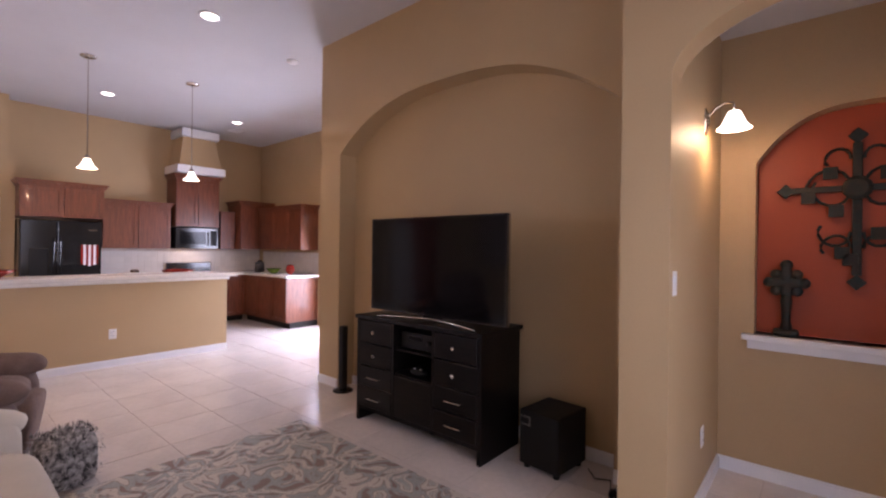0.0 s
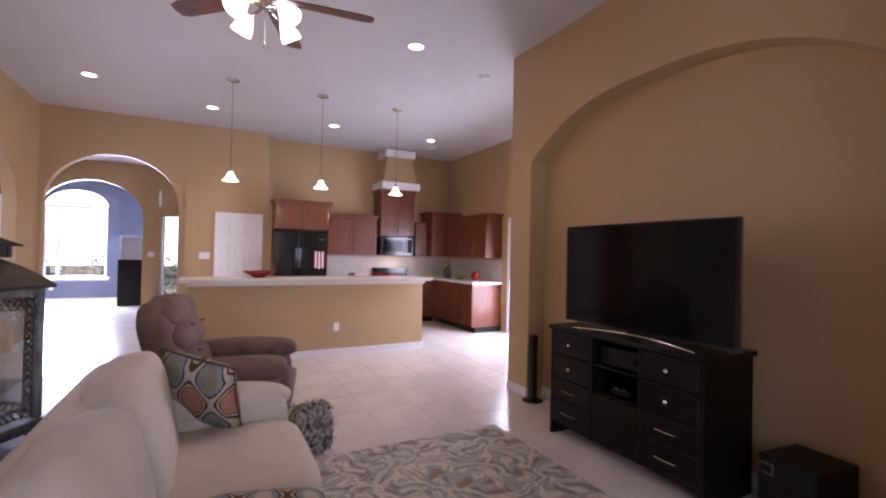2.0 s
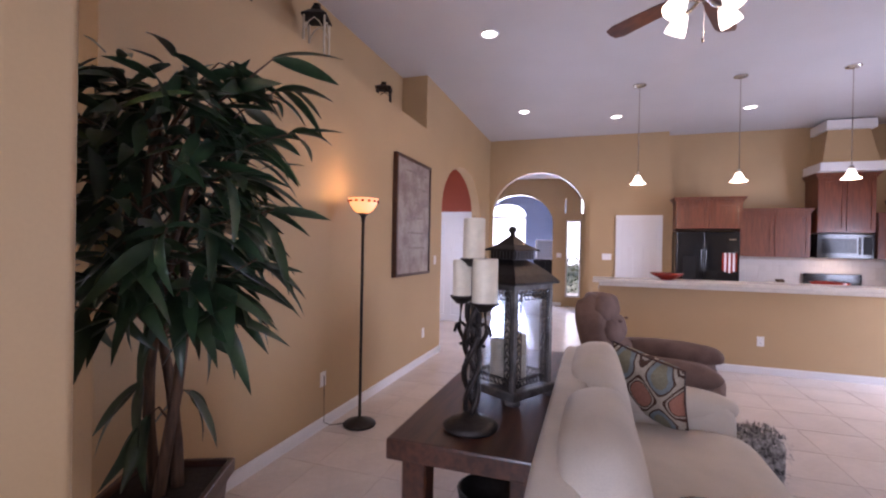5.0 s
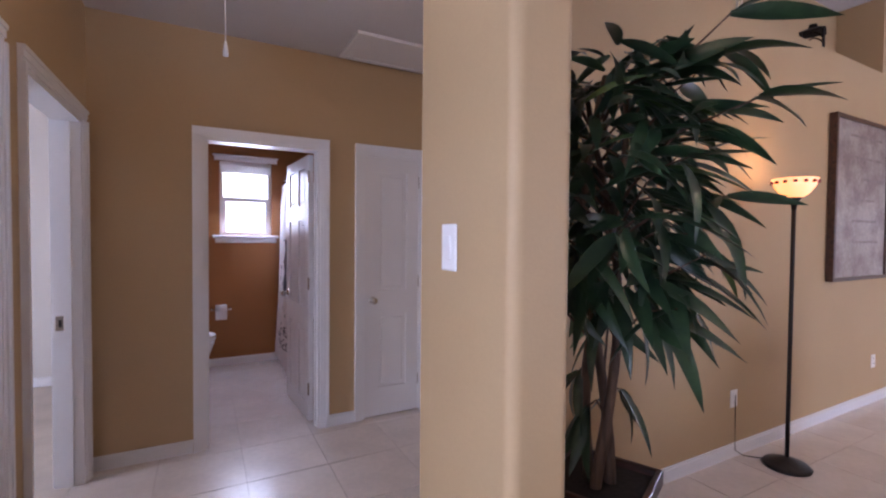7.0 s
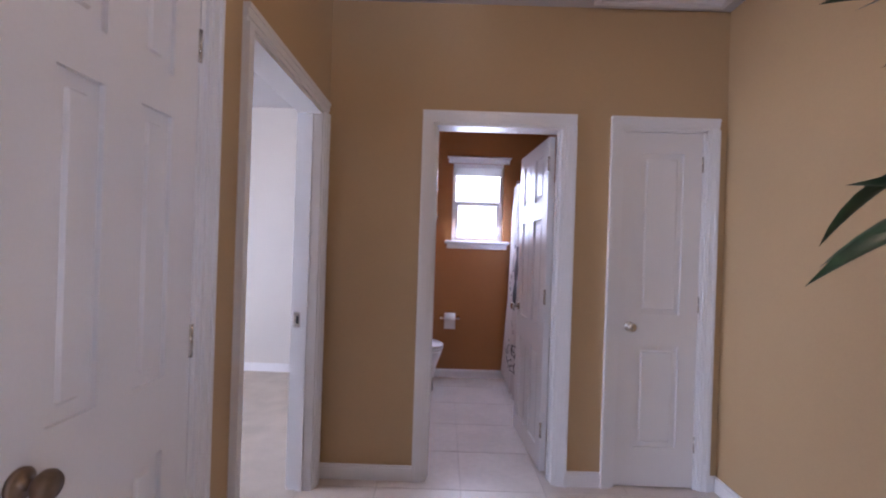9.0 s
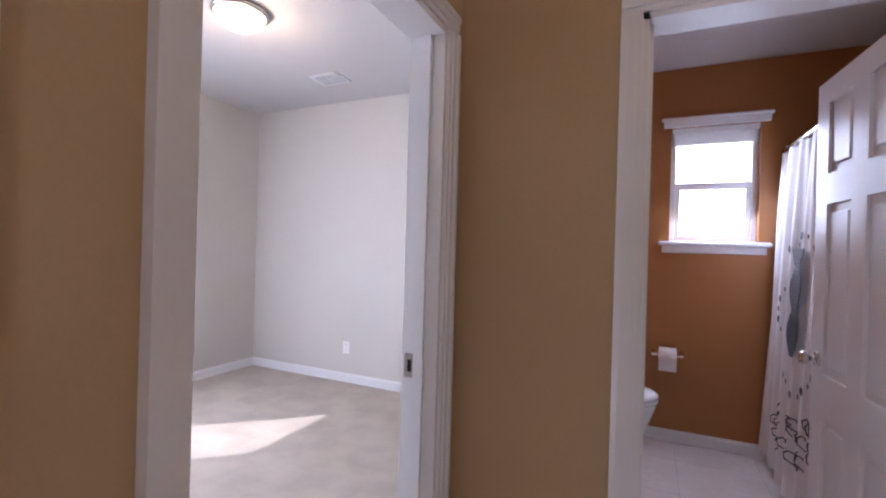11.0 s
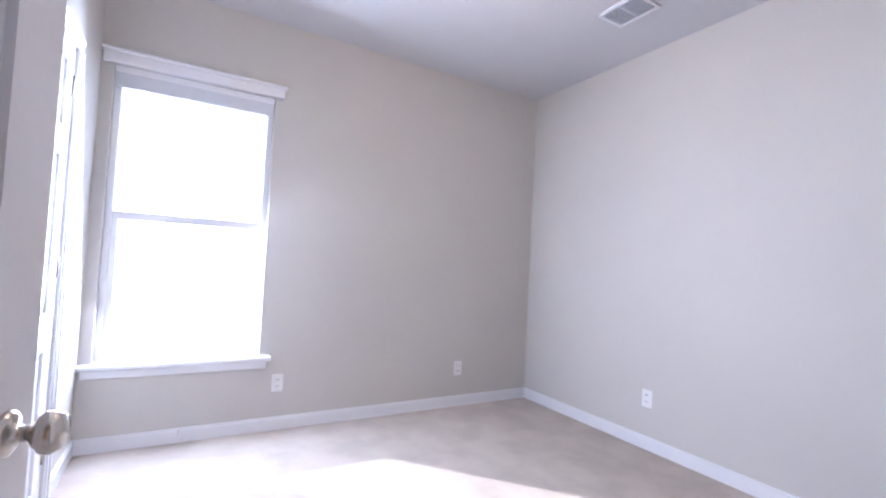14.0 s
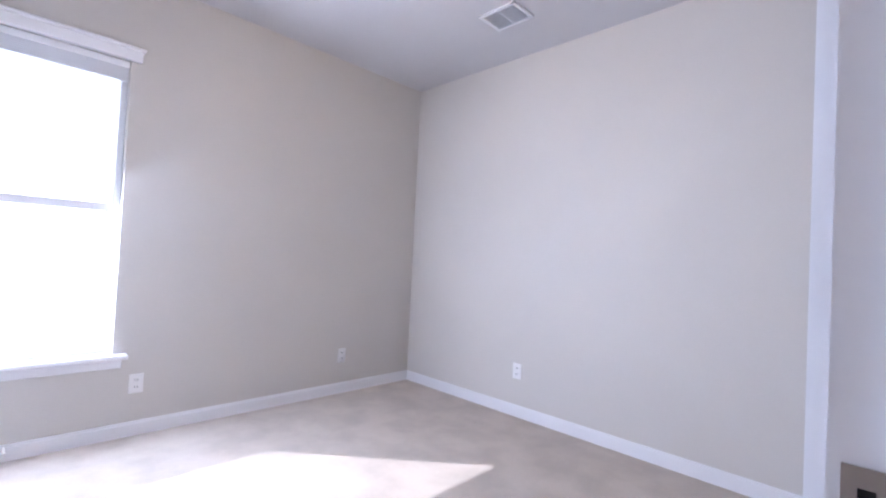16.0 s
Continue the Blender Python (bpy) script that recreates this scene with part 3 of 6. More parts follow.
def window(name, label, axis, p0, p1, a, b, z0, z1, inside, sill=True, head=True, blind=True, rail=True, hh=0.09):
    """A double-hung window in an opening: frame, sashes, panes, raised blind, head and sill."""
    w = tagged(new(name), label, "window", kind="structure")

    def bar(nm, u0, u1, za, zb, q0, q1, material="white", bevel=0.003):
        q0, q1 = sorted((q0, q1))
        bm = box(q0, q1, u0, u1, za, zb) if axis == "x" else box(u0, u1, q0, q1, za, zb)
        return part(nm, bm, material, w, bevel=bevel, seg=1)
    d = inside
    face = p1 if d > 0 else p0
    out = p0 if d > 0 else p1
    for u0, u1 in ((a, a + 0.035), (b - 0.035, b)):
        bar("window_frame", u0, u1, z0, z1, out, out + 0.06 * d)
    mid = (z0 + z1) / 2 - 0.03
    bar("window_frame", a + 0.035, b - 0.035, z1 - 0.04, z1, out, out + 0.06 * d)
    bar("window_frame", a + 0.035, b - 0.035, z0, z0 + 0.04, out, out + 0.06 * d)
    if rail:
        bar("meeting_rail", a + 0.035, b - 0.035, mid, mid + 0.045, out + 0.005 * d, out + 0.055 * d)
        for u0, u1 in ((a + 0.035, a + 0.065), (b - 0.065, b - 0.035)):
            bar("sash_stile", u0, u1, z0 + 0.04, mid, out + 0.02 * d, out + 0.055 * d)
    for za, zb, q in ((z0 + 0.04, mid, 0.035), (mid + 0.045, z1 - 0.04, 0.02)):
        bar("pane", a + 0.036, b - 0.036, za, zb, out + q * d, out + (q + 0.004) * d, "glass", 0).visible_shadow = False
    if sill:
        bar("window_sill", a - 0.07, b + 0.07, z0 - 0.035, z0 - 0.002, out + 0.03 * d, face + 0.05 * d, bevel=0.008)
        bar("apron", a - 0.045, b + 0.045, z0 - 0.085, z0 - 0.035, face, face + 0.018 * d)
    if head:
        bar("head_board", a - 0.05, b + 0.05, z1, z1 + hh, face, face + 0.035 * d)
        bar("head_cap", a - 0.065, b + 0.065, z1 + hh, z1 + hh + 0.02, face, face + 0.05 * d, bevel=0.006)
    if blind:
        bar("blind_headrail", a + 0.005, b - 0.005, z1 - 0.045, z1 - 0.003, face - 0.045 * d, face - 0.003 * d)
        for i in range(7):
            bar("blind_slat", a + 0.01, b - 0.01, z1 - 0.055 - 0.011 * i, z1 - 0.049 - 0.011 * i, face - 0.045 * d, face - 0.006 * d, bevel=0)
    return w


window("window_1", "white double-hung bedroom window with raised blind", "x", 4.07, 4.19, -5.60, -4.72, 0.50, 2.215, -1, hh=0.06)
window("window_2", "small white double-hung bathroom window", "y", -8.02, -7.90, -0.47, 0.06, 1.42, 2.22, 1, blind=True, hh=0.045)
w3 = window("window_3", "tall arched study window with white frame", "x", -14.5, -14.35, -5.60, -4.28, 0.62, 2.45, 1, head=False, blind=False)
part("mullion", box(-14.46, -14.40, -5.33, -5.28, 0.66, 2.41), "white", w3)
part("transom", box(-14.47, -14.38, -5.58, -4.30, 2.38, 2.47), "white", w3)
window("window_4", "narrow white sidelight window beside the front door", "x", -11.55, -11.4, -2.86, -2.50, 0.22, 2.15, 1, head=False, blind=False, sill=False, rail=False)
window("window_5", "wide living room window behind the sofa side", "x", 1.60, 1.72, -3.1, -1.4, 0.5, 2.4, -1, blind=False)

# Second east window, unseen, added to send daylight through the vestibule arch.
window("window_6", "unseen white window added to bring daylight to the vestibule", "x", 1.60, 1.72, -1.1, 0.2, 0.5, 2.4, -1, blind=False)


# Unseen window added to hold the side hall's daylight fill.
window("window_7", "unseen white window added to light the side hall door", "x", -5.5, -5.4, -5.8, -4.9, 0.6, 2.1, -1, blind=False)


def plate(axis, p, d, u, z, kind, h=0.115, w=0.075):
    """A switch or socket plate on a wall."""
    t = tagged(new("light_switch" if kind == "switch" else "power_outlet"), "white plastic light switch plate on the wall" if kind == "switch" else "white plastic wall outlet above the baseboard", "switch" if kind == "switch" else "outlet")
    t.matrix_basis = pose(p, u, z, 0, 0, 90 * d) if axis == "x" else pose(u, p, z, 0, 0, 180 if d > 0 else 0)
    part("plate", box(-w / 2, w / 2, -0.007, -0.0005, -h / 2, h / 2), "plate", t, bevel=0.003, seg=1)
    if kind == "switch":
        n = max(1, round(w / 0.06) - 0) if w > 0.09 else 1
        for i in range(n):
            x = (i - (n - 1) / 2) * 0.046
            part("rocker", moved(box(x - 0.016, x + 0.016, -0.011, -0.006, -0.033, 0.033), pose(0, 0, 0, 3)), "plate", t, bevel=0.002, seg=1)
    else:
        for z1 in (-0.022, 0.022):
            part("socket", box(-0.017, 0.017, -0.009, -0.006, z1 - 0.015, z1 + 0.015), "plate", t, bevel=0.002, seg=1)
            for x in (-0.007, 0.007):
                part("slot", box(x - 0.0015, x + 0.0015, -0.0097, -0.009, z1 - 0.004, z1 + 0.008), "blackmat", t)
    return t


plate("x", -0.375, 1, -3.575, 1.385, "switch", 0.125, 0.078)
plate("x", -0.26, 1, 0.44, 1.27, "switch")
plate("x", -0.26, 1, 1.12, 0.36, "outlet")
plate("x", -6.01, 1, -0.32, 0.38, "outlet")
plate("x", -8.49, 1, -1.97, 1.30, "switch", 0.115, 0.16)
plate("y", -4.17, 1, -2.83, 0.38, "outlet")
plate("y", -4.17, 1, -4.97, 0.36, "outlet")
plate("y", -4.17, 1, -5.35, 1.25, "switch")
plate("x", -11.4, 1, -3.02, 1.27, "switch", 0.115, 0.12)
plate("x", 4.07, -1, -5.725, 0.31, "outlet")
plate("x", 4.07, -1, -7.15, 0.31, "outlet")
plate("y", -7.88, 1, 2.83, 0.335, "outlet")
plate("x", -14.35, 1, -5.4, 0.36, "outlet")


def vent(place, turn, w, l, label):
    v = thing("ceiling_vent", label, "vent", place, turn)
    fr = bmesh.new()
    for a in ((-w / 2, w / 2, -l / 2, -l / 2 + 0.02), (-w / 2, w / 2, l / 2 - 0.02, l / 2), (-w / 2, -w / 2 + 0.02, -l / 2, l / 2), (w / 2 - 0.02, w / 2, -l / 2, l / 2), (-0.005, 0.005, -l / 2, l / 2)):
        box(*a, -0.012, -0.001, fr)
    part("frame", fr, "white", v)
    part("backing", box(-w / 2 + 0.01, w / 2 - 0.01, -l / 2 + 0.01, l / 2 - 0.01, -0.003, -0.001), "blackmat", v)
    for i in range(9):
        y = -l / 2 + 0.03 + i * (l - 0.06) / 8
        part("slat", moved(box(-w / 2 + 0.02, w / 2 - 0.02, -0.009, 0.009, -0.0008, 0.0008), pose(0, y, -0.010, -62)), "white", v)
    return v


vent((2.66, -7.33, HC), 0, 0.28, 0.22, "white slatted air vent in the bedroom ceiling")
vent((-7.9, 1.95, H), 0, 0.3, 0.2, "white slatted air vent in the kitchen ceiling")
hatch = thing("attic_hatch", "white attic access panel in the hall ceiling", "hatch", (-1.02, -5.54, HC))
part("hatch_panel", box(-0.33, 0.33, -0.19, 0.19, -0.014, -0.001), "white", hatch, bevel=0.004, seg=1)
for a in ((-0.36, 0.36, 0.192, 0.22), (-0.36, 0.36, -0.22, -0.192), (-0.36, -0.332, -0.192, 0.192), (0.332, 0.36, -0.192, 0.192)):
    part("hatch_frame", box(*a, -0.02, -0.001), "white", hatch)
cord = thing("pull_cord", "thin white pull cord with plastic end in the hall", "cord", (0.13, -4.5, 2.12))
part("string", tube([(0, 0, 0.05), (0.002, 0, 0.3), (0, 0, HC - 2.12)], 0.0022, 6), "white", cord)
part("cord_end", lathe([(0.0, 0.0), (0.011, 0.0), (0.010, 0.02), (0.004, 0.055), (0.0, 0.057)], 12), "plate", cord, smooth=True)
stopper = thing("door_stop", "small white spring door stop on the baseboard", "door stop", (4.054, -5.17, 0.075))
part("spring", tube([(0, 0, 0), (-0.05, 0, -0.01)], 0.006, 8), "plate", stopper)
part("rubber_tip", tube([(-0.05, 0, -0.01), (-0.065, 0, -0.013)], 0.009, 8), "plate", stopper)


# ---- lamps of the place, and two unseen ones added ----
def can_light(x, y, z=H, watts=15):
    c = thing("recessed_light", "round white recessed ceiling light, lit", "ceiling light", (x, y, z), group="recessed lights in the ceiling")
    part("trim_ring", lathe([(0.075, -0.002), (0.098, -0.002), (0.098, -0.008), (0.075, -0.012), (0.070, -0.004), (0.075, -0.002)], 28), "white", c, smooth=True)
    part("lens", lathe([(0.0, -0.006), (0.072, -0.006), (0.0, -0.0055)], 24), "lit", c)
    ob = new("recessed_lamp", bpy.data.lights.new("recessed_lamp", "SPOT"))
    ob.data.energy, ob.data.color, ob.data.spot_size, ob.data.spot_blend, ob.data.shadow_soft_size = watts, WARM, radians(130), 0.8, 0.06
    ob.location = (x, y, z - 0.03)


# Extra fixture on the unseen side hall ceiling, added to brighten that hall.
can_light(-6.6, -5.1, 2.9, 30)
for x, y in ((-4.05, -0.07), (-4.15, -3.21), (-7.37, 1.72), (-7.37, -0.09), (-7.37, -1.9), (-6.75, -3.25)):
    can_light(x, y)


def bell(r=0.07, h=0.075):
    return lathe([(0.018, h), (0.030, h - 0.006), (0.045, h * 0.6), (0.058, h * 0.3), (r, 0.0), (r - 0.004, 0.001), (0.055, h * 0.32), (0.042, h * 0.6), (0.016, h - 0.008)], 24)


def pendant(y):
    p = thing("pendant_lamp", "small pendant lamp with frosted glass bell shade over the bar", "pendant lamp", (-6.03, y, 2.27), group="pendant lamps over the bar")
    part("shade", moved(bell(0.095, 0.11), Matrix.Identity(4)), "shade", p, "lit frosted glass bell", smooth=True)
    part("socket", lathe([(0.0, 0.10), (0.022, 0.10), (0.024, 0.13), (0.010, 0.15), (0, 0.15)], 16), "chrome", p, smooth=True)
    part("rod", tube([(0, 0, 0.15), (0, 0, H - 2.27)], 0.006, 8), "chrome", p)
    part("canopy", lathe([(0.0, H - 2.27 - 0.03), (0.03, H - 2.27 - 0.028), (0.075, H - 2.27 - 0.012), (0.078, H - 2.271), (0, H - 2.271)], 24), "chrome", p, smooth=True)
    bulb("pendant_bulb", (-6.03, y, 2.26), 9, WARM)


for y in (-1.68, -0.57, 0.515):
    pendant(y)

fan = thing("ceiling_fan", "walnut bladed ceiling fan with four lit glass shades", "ceiling fan", (-2.80, -1.62, H))
part("canopy", lathe([(0, -0.06), (0.03, -0.06), (0.07, -0.02), (0.075, -0.001), (0, -0.001)], 24), "chrome", fan, smooth=True)
part("downrod", tube([(0, 0, -0.05), (0, 0, -0.42)], 0.012, 10), "chrome", fan)
part("motor", lathe([(0, -0.62), (0.06, -0.62), (0.10, -0.585), (0.115, -0.54), (0.11, -0.48), (0.07, -0.44), (0.03, -0.41), (0, -0.41)], 28), "chrome", fan, smooth=True)
for i in range(5):
    a = radians(72 * i + 12)
    bm = bmesh.new()
    outline = [(0.16, -0.045), (0.30, -0.058), (0.60, -0.068), (0.66, -0.05), (0.67, 0.0), (0.66, 0.05), (0.60, 0.068), (0.30, 0.058), (0.16, 0.045)]
    lo, hi = [bm.verts.new((x, y, -0.004)) for x, y in outline], [bm.verts.new((x, y, 0.004)) for x, y in outline]
    bm.faces.new(lo), bm.faces.new(hi)
    for k in range(len(outline)):
        q = (k + 1) % len(outline)
        bm.faces.new((lo[k], lo[q], hi[q], hi[k]))
    b = part("blade", moved(bm, pose(0, 0, -0.575, 0, 0, 72 * i + 12) @ pose(0, 0, 0, 11)), "fanwood", fan, "dark walnut blade")
    part("blade_iron", moved(tube([(0.09, 0, 0), (0.14, 0.0, -0.01), (0.24, 0, 0)], 0.011, 8), pose(0, 0, -0.57, 0, 0, 72 * i + 12)), "chrome", b)
for i in range(4):
    a = radians(90 * i + 35)
    arm = part("lamp_arm", tube([(0.03 * math.cos(a), 0.03 * math.sin(a), -0.63), (0.09 * math.cos(a), 0.09 * math.sin(a), -0.655), (0.14 * math.cos(a), 0.14 * math.sin(a), -0.66)], 0.010, 8), "chrome", fan)
    m = Matrix.Translation((0.15 * math.cos(a), 0.15 * math.sin(a), -0.66)) @ Matrix.Rotation(a, 4, "Z") @ pose(0, 0, 0, 0, -38, 0) @ pose(0, 0, -0.11)
    part("lamp_shade", moved(bell(0.062, 0.12), m), "shade", arm, "lit frosted glass shade", smooth=True)
    bulb("fan_bulb", Vector((-2.80, -1.62, H)) + m @ Vector((0, 0, -0.02)), 4.5, WARM)
part("pull_chain", tube([(0.02, 0, -0.62), (0.02, 0, -0.86)], 0.002, 6), "chrome", fan)
part("chain_end", lathe([(0, -0.89), (0.006, -0.885), (0.004, -0.86), (0, -0.86)], 10), "fanwood", fan)

dome = thing("ceiling_lamp", "flush dome ceiling lamp with nickel rim, lit", "ceiling lamp", (2.47, -6.26, HC))
part("rim", lathe([(0.12, -0.001), (0.165, -0.001), (0.170, -0.02), (0.150, -0.035), (0.145, -0.03)], 32), "chrome", dome, smooth=True)
part("glass_bowl", lathe([(0, -0.115), (0.04, -0.112), (0.09, -0.095), (0.13, -0.06), (0.148, -0.03), (0.0, -0.028)], 32), "shade", dome, "lit white glass bowl", smooth=True)
part("finial", lathe([(0, -0.135), (0.008, -0.13), (0.010, -0.12), (0.004, -0.114), (0, -0.114)], 12), "chrome", dome, smooth=True)
bulb("dome_bulb", (2.47, -6.26, HC - 0.17), 10, WARM, 0.08)

# Copy of the dome added out of view as fill for the hall.
added_hall_dome = copy_thing(dome, pose(-0.30, -4.45, HC))
tagged(added_hall_dome, "unseen dome ceiling lamp added to brighten the hall, lit")
bulb("hall_fill_bulb", (-0.30, -4.45, HC - 0.17), 4, WARM, 0.08)

sconce = thing("wall_sconce", "nickel wall sconce with lit frosted bell shade", "wall lamp", (-0.26, 1.13, 2.13))
part("back_plate", moved(lathe([(0, 0), (0.055, 0), (0.05, 0.003), (0.02, 0.02), (0, 0.02)], 20, squash=1.5), pose(0.0005, 0, 0.03, 0, 90, 0) @ pose(0, 0, 0, 0, 0, 90)), "chrome", sconce, smooth=True)
part("arm", tube([(0.01, 0, 0.05), (0.05, -0.005, 0.10), (0.10, -0.01, 0.12), (0.135, -0.015, 0.11), (0.14, -0.015, 0.07)], 0.007, 8), "chrome", sconce, smooth=True)
part("shade", moved(bell(0.085, 0.10), pose(0.14, -0.015, -0.035)), "shade", sconce, "lit frosted glass bell", smooth=True)
bulb("sconce_bulb", (-0.12, 1.115, 2.08), 7, WARM)


# ---- patterned cloth ----
def pattern_mat(name, kind, colors, scale, rough=0.9):
    """Woven cloth: 'ogee' lattice of ovals or 'paisley' swirls, in bands of colour."""
    m = bpy.data.materials.new(name)
    m.use_nodes = True
    n, li = m.node_tree.nodes, m.node_tree.links
    b = n["Principled BSDF"]
    b.inputs["Roughness"].default_value, b.inputs["Specular IOR Level"].default_value = rough, 0.15
    tc, mp = n.new("ShaderNodeTexCoord"), n.new("ShaderNodeMapping")
    mp.inputs["Scale"].default_value = scale
    li.new(tc.outputs["Object"], mp.inputs["Vector"])
    ramp = n.new("ShaderNodeValToRGB")
    ramp.color_ramp.interpolation = "CONSTANT" if kind == "ogee" else "LINEAR"
    els = ramp.color_ramp.elements
    while len(els) < len(colors):
        els.new(0.5)
    for e, (pos, c) in zip(els, colors):
        e.position, e.color = pos, (*c, 1)

    def math_node(op, a, v=None):
        k = n.new("ShaderNodeMath")
        k.operation = op
        li.new(a, k.inputs[0])
        if v is not None:
            if isinstance(v, (int, float)):
                k.inputs[1].default_value = v
            else:
                li.new(v, k.inputs[1])
        return k.outputs[0]
    fine = n.new("ShaderNodeTexNoise")
    fine.inputs["Scale"].default_value = 90
    li.new(tc.outputs["Object"], fine.inputs["Vector"])
    if kind == "ogee":
        wob = n.new("ShaderNodeTexNoise")
        wob.inputs["Scale"].default_value = 40
        li.new(tc.outputs["Object"], wob.inputs["Vector"])
        sep = n.new("ShaderNodeSeparateXYZ")
        li.new(mp.outputs[0], sep.inputs[0])
        s = math_node("ADD", math_node("COSINE", sep.outputs[0]), math_node("COSINE", sep.outputs[2]))
        s = math_node("ADD", s, math_node("MULTIPLY", wob.outputs[0], 0.25))
        v = math_node("ADD", math_node("MULTIPLY", s, 0.23), 0.45)
    else:
        nz = n.new("ShaderNodeTexNoise")
        nz.inputs["Scale"].default_value, nz.inputs["Detail"].default_value = 1.6, 1
        li.new(mp.outputs[0], nz.inputs["Vector"])
        add = n.new("ShaderNodeVectorMath")
        add.operation = "MULTIPLY_ADD"
        add.inputs[1].default_value = (1.1, 1.1, 0)
        li.new(nz.outputs["Color"], add.inputs[0])
        li.new(mp.outputs[0], add.inputs[2])
        vo = n.new("ShaderNodeTexVoronoi")
        vo.voronoi_dimensions = "2D"
        vo.inputs["Scale"].default_value = 1.7
        li.new(add.outputs[0], vo.inputs["Vector"])
        wv = math_node("SINE", math_node("MULTIPLY", vo.outputs["Distance"], 15.0))
        vo2 = n.new("ShaderNodeTexVoronoi")
        vo2.voronoi_dimensions = "2D"
        vo2.inputs["Scale"].default_value = 5.5
        li.new(add.outputs[0], vo2.inputs["Vector"])
        s = math_node("ADD", math_node("MULTIPLY", wv, 0.20), math_node("MULTIPLY", vo2.outputs["Distance"], 0.55))
        v = math_node("ADD", s, math_node("MULTIPLY", nz.outputs[0], 0.55))
    li.new(v, ramp.inputs[0])
    mix = n.new("ShaderNodeMix")
    mix.data_type, mix.blend_type = "RGBA", "MULTIPLY"
    mix.inputs[0].default_value = 0.45
    li.new(ramp.outputs[0], mix.inputs[6])
    li.new(fine.outputs[0], mix.inputs[7])
    li.new(mix.outputs[2], b.inputs["Base Color"])
    bp = n.new("ShaderNodeBump")
    bp.inputs["Strength"].default_value, bp.inputs["Distance"].default_value = 0.4, 0.003
    li.new(fine.outputs[0], bp.inputs["Height"])
    li.new(bp.outputs[0], b.inputs["Normal"])
    return m


CREAM, BROWN, ROSE, MIST, OLIVE = (0.58, 0.50, 0.40), (0.11, 0.06, 0.04), (0.52, 0.24, 0.17), (0.27, 0.32, 0.33), (0.30, 0.28, 0.19)
M["ogee"] = pattern_mat("ogee_cloth", "ogee", [(0.0, OLIVE), (0.18, MIST), (0.33, BROWN), (0.39, CREAM), (0.50, BROWN), (0.57, CREAM), (0.62, BROWN), (0.66, ROSE)], (30, 0, 22))
M["stripe"] = pattern_mat("stripe_cloth", "ogee", [(0.0, CREAM), (0.16, MIST), (0.36, CREAM), (0.42, BROWN), (0.50, CREAM), (0.54, BROWN), (0.62, MIST), (0.80, CREAM)], (42, 0, 14))
M["rug"] = pattern_mat("paisley_rug", "paisley", [(0.26, (0.34, 0.26, 0.22)), (0.32, (0.42, 0.43, 0.40)), (0.48, (0.47, 0.47, 0.44)), (0.53, (0.36, 0.29, 0.25)), (0.57, (0.70, 0.62, 0.53)), (0.76, (0.73, 0.66, 0.57)), (0.80, (0.40, 0.32, 0.28)), (0.84, (0.60, 0.56, 0.50)), (1.0, (0.46, 0.47, 0.44))], (2.3, 2.3, 1))
M["art"] = mat("distressed_panel", (0.50, 0.44, 0.40), 0.35, vary=0.35, scale=5, bump=0.2, bscale=40, tone=(0.30, 0.22, 0.20))

# ---- living room ----
rug = solo("area_rug", box(-2.97, -0.35, -1.75, 0.24, 0.0, 0.012), "rug", "grey and beige paisley area rug before the sofa", "rug", bevel=0.004)

tv = thing("television", "large black flat television on the dark media stand", "television", (-1.978, 0.72, 0.865))
part("screen", box(-0.652, 0.652, -0.022, -0.016, 0.055, 0.775), "screen", tv)
bz = bmesh.new()
for a in ((-0.667, 0.667, 0.775, 0.79), (-0.667, 0.667, 0.04, 0.055), (-0.667, -0.652, 0.055, 0.775), (0.652, 0.667, 0.055, 0.775)):
    box(a[0], a[1], -0.024, 0.02, a[2], a[3], bz)
part("bezel", bz, "black", tv)
part("edge_trim", panel("y", 0.0, 0.012, -0.6685, 0.6685, 0.0385, 0.7915), "chrome", tv, "thin silver edge")
part("rear_housing", box(-0.6, 0.6, 0.02, 0.06, 0.1, 0.72), "blackmat", tv, bevel=0.01)
part("stand_neck", box(-0.09, 0.09, -0.005, 0.03, 0.005, 0.10), "black", tv, bevel=0.005)
part("stand_foot", tube([(-0.48, -0.12, 0.008), (-0.30, -0.05, 0.010), (0, 0.0, 0.016), (0.30, -0.05, 0.010), (0.48, -0.12, 0.008)], 0.008, 8), "chrome", tv, "curved silver stand", smooth=True)

stand = thing("media_stand", "dark espresso wooden media dresser with silver handles", "media cabinet", (-2.05, 0.58, 0))
part("top", box(-0.645, 0.645, -0.015, 0.50, 0.835, 0.865), "espresso", stand, bevel=0.004)
for x0, x1 in ((-0.63, -0.60), (0.60, 0.63), (-0.215, -0.195), (0.195, 0.215)):
    part("side_panel", box(x0, x1, 0.0, 0.48, 0.0 if abs(x0) > 0.5 else 0.09, 0.835), "espresso", stand)
part("back_panel", box(-0.60, 0.60, 0.47, 0.48, 0.09, 0.835), "espresso", stand)
part("bottom_rail", box(-0.60, 0.60, 0.01, 0.47, 0.09, 0.12), "espresso", stand)
part("shelf", box(-0.195, 0.195, 0.02, 0.47, 0.63, 0.645), "espresso", stand)
part("shelf", box(-0.195, 0.195, 0.02, 0.47, 0.44, 0.455), "espresso", stand)
part("lower_door", box(-0.192, 0.192, 0.0, 0.02, 0.125, 0.437), "espresso", stand, bevel=0.004, seg=1)
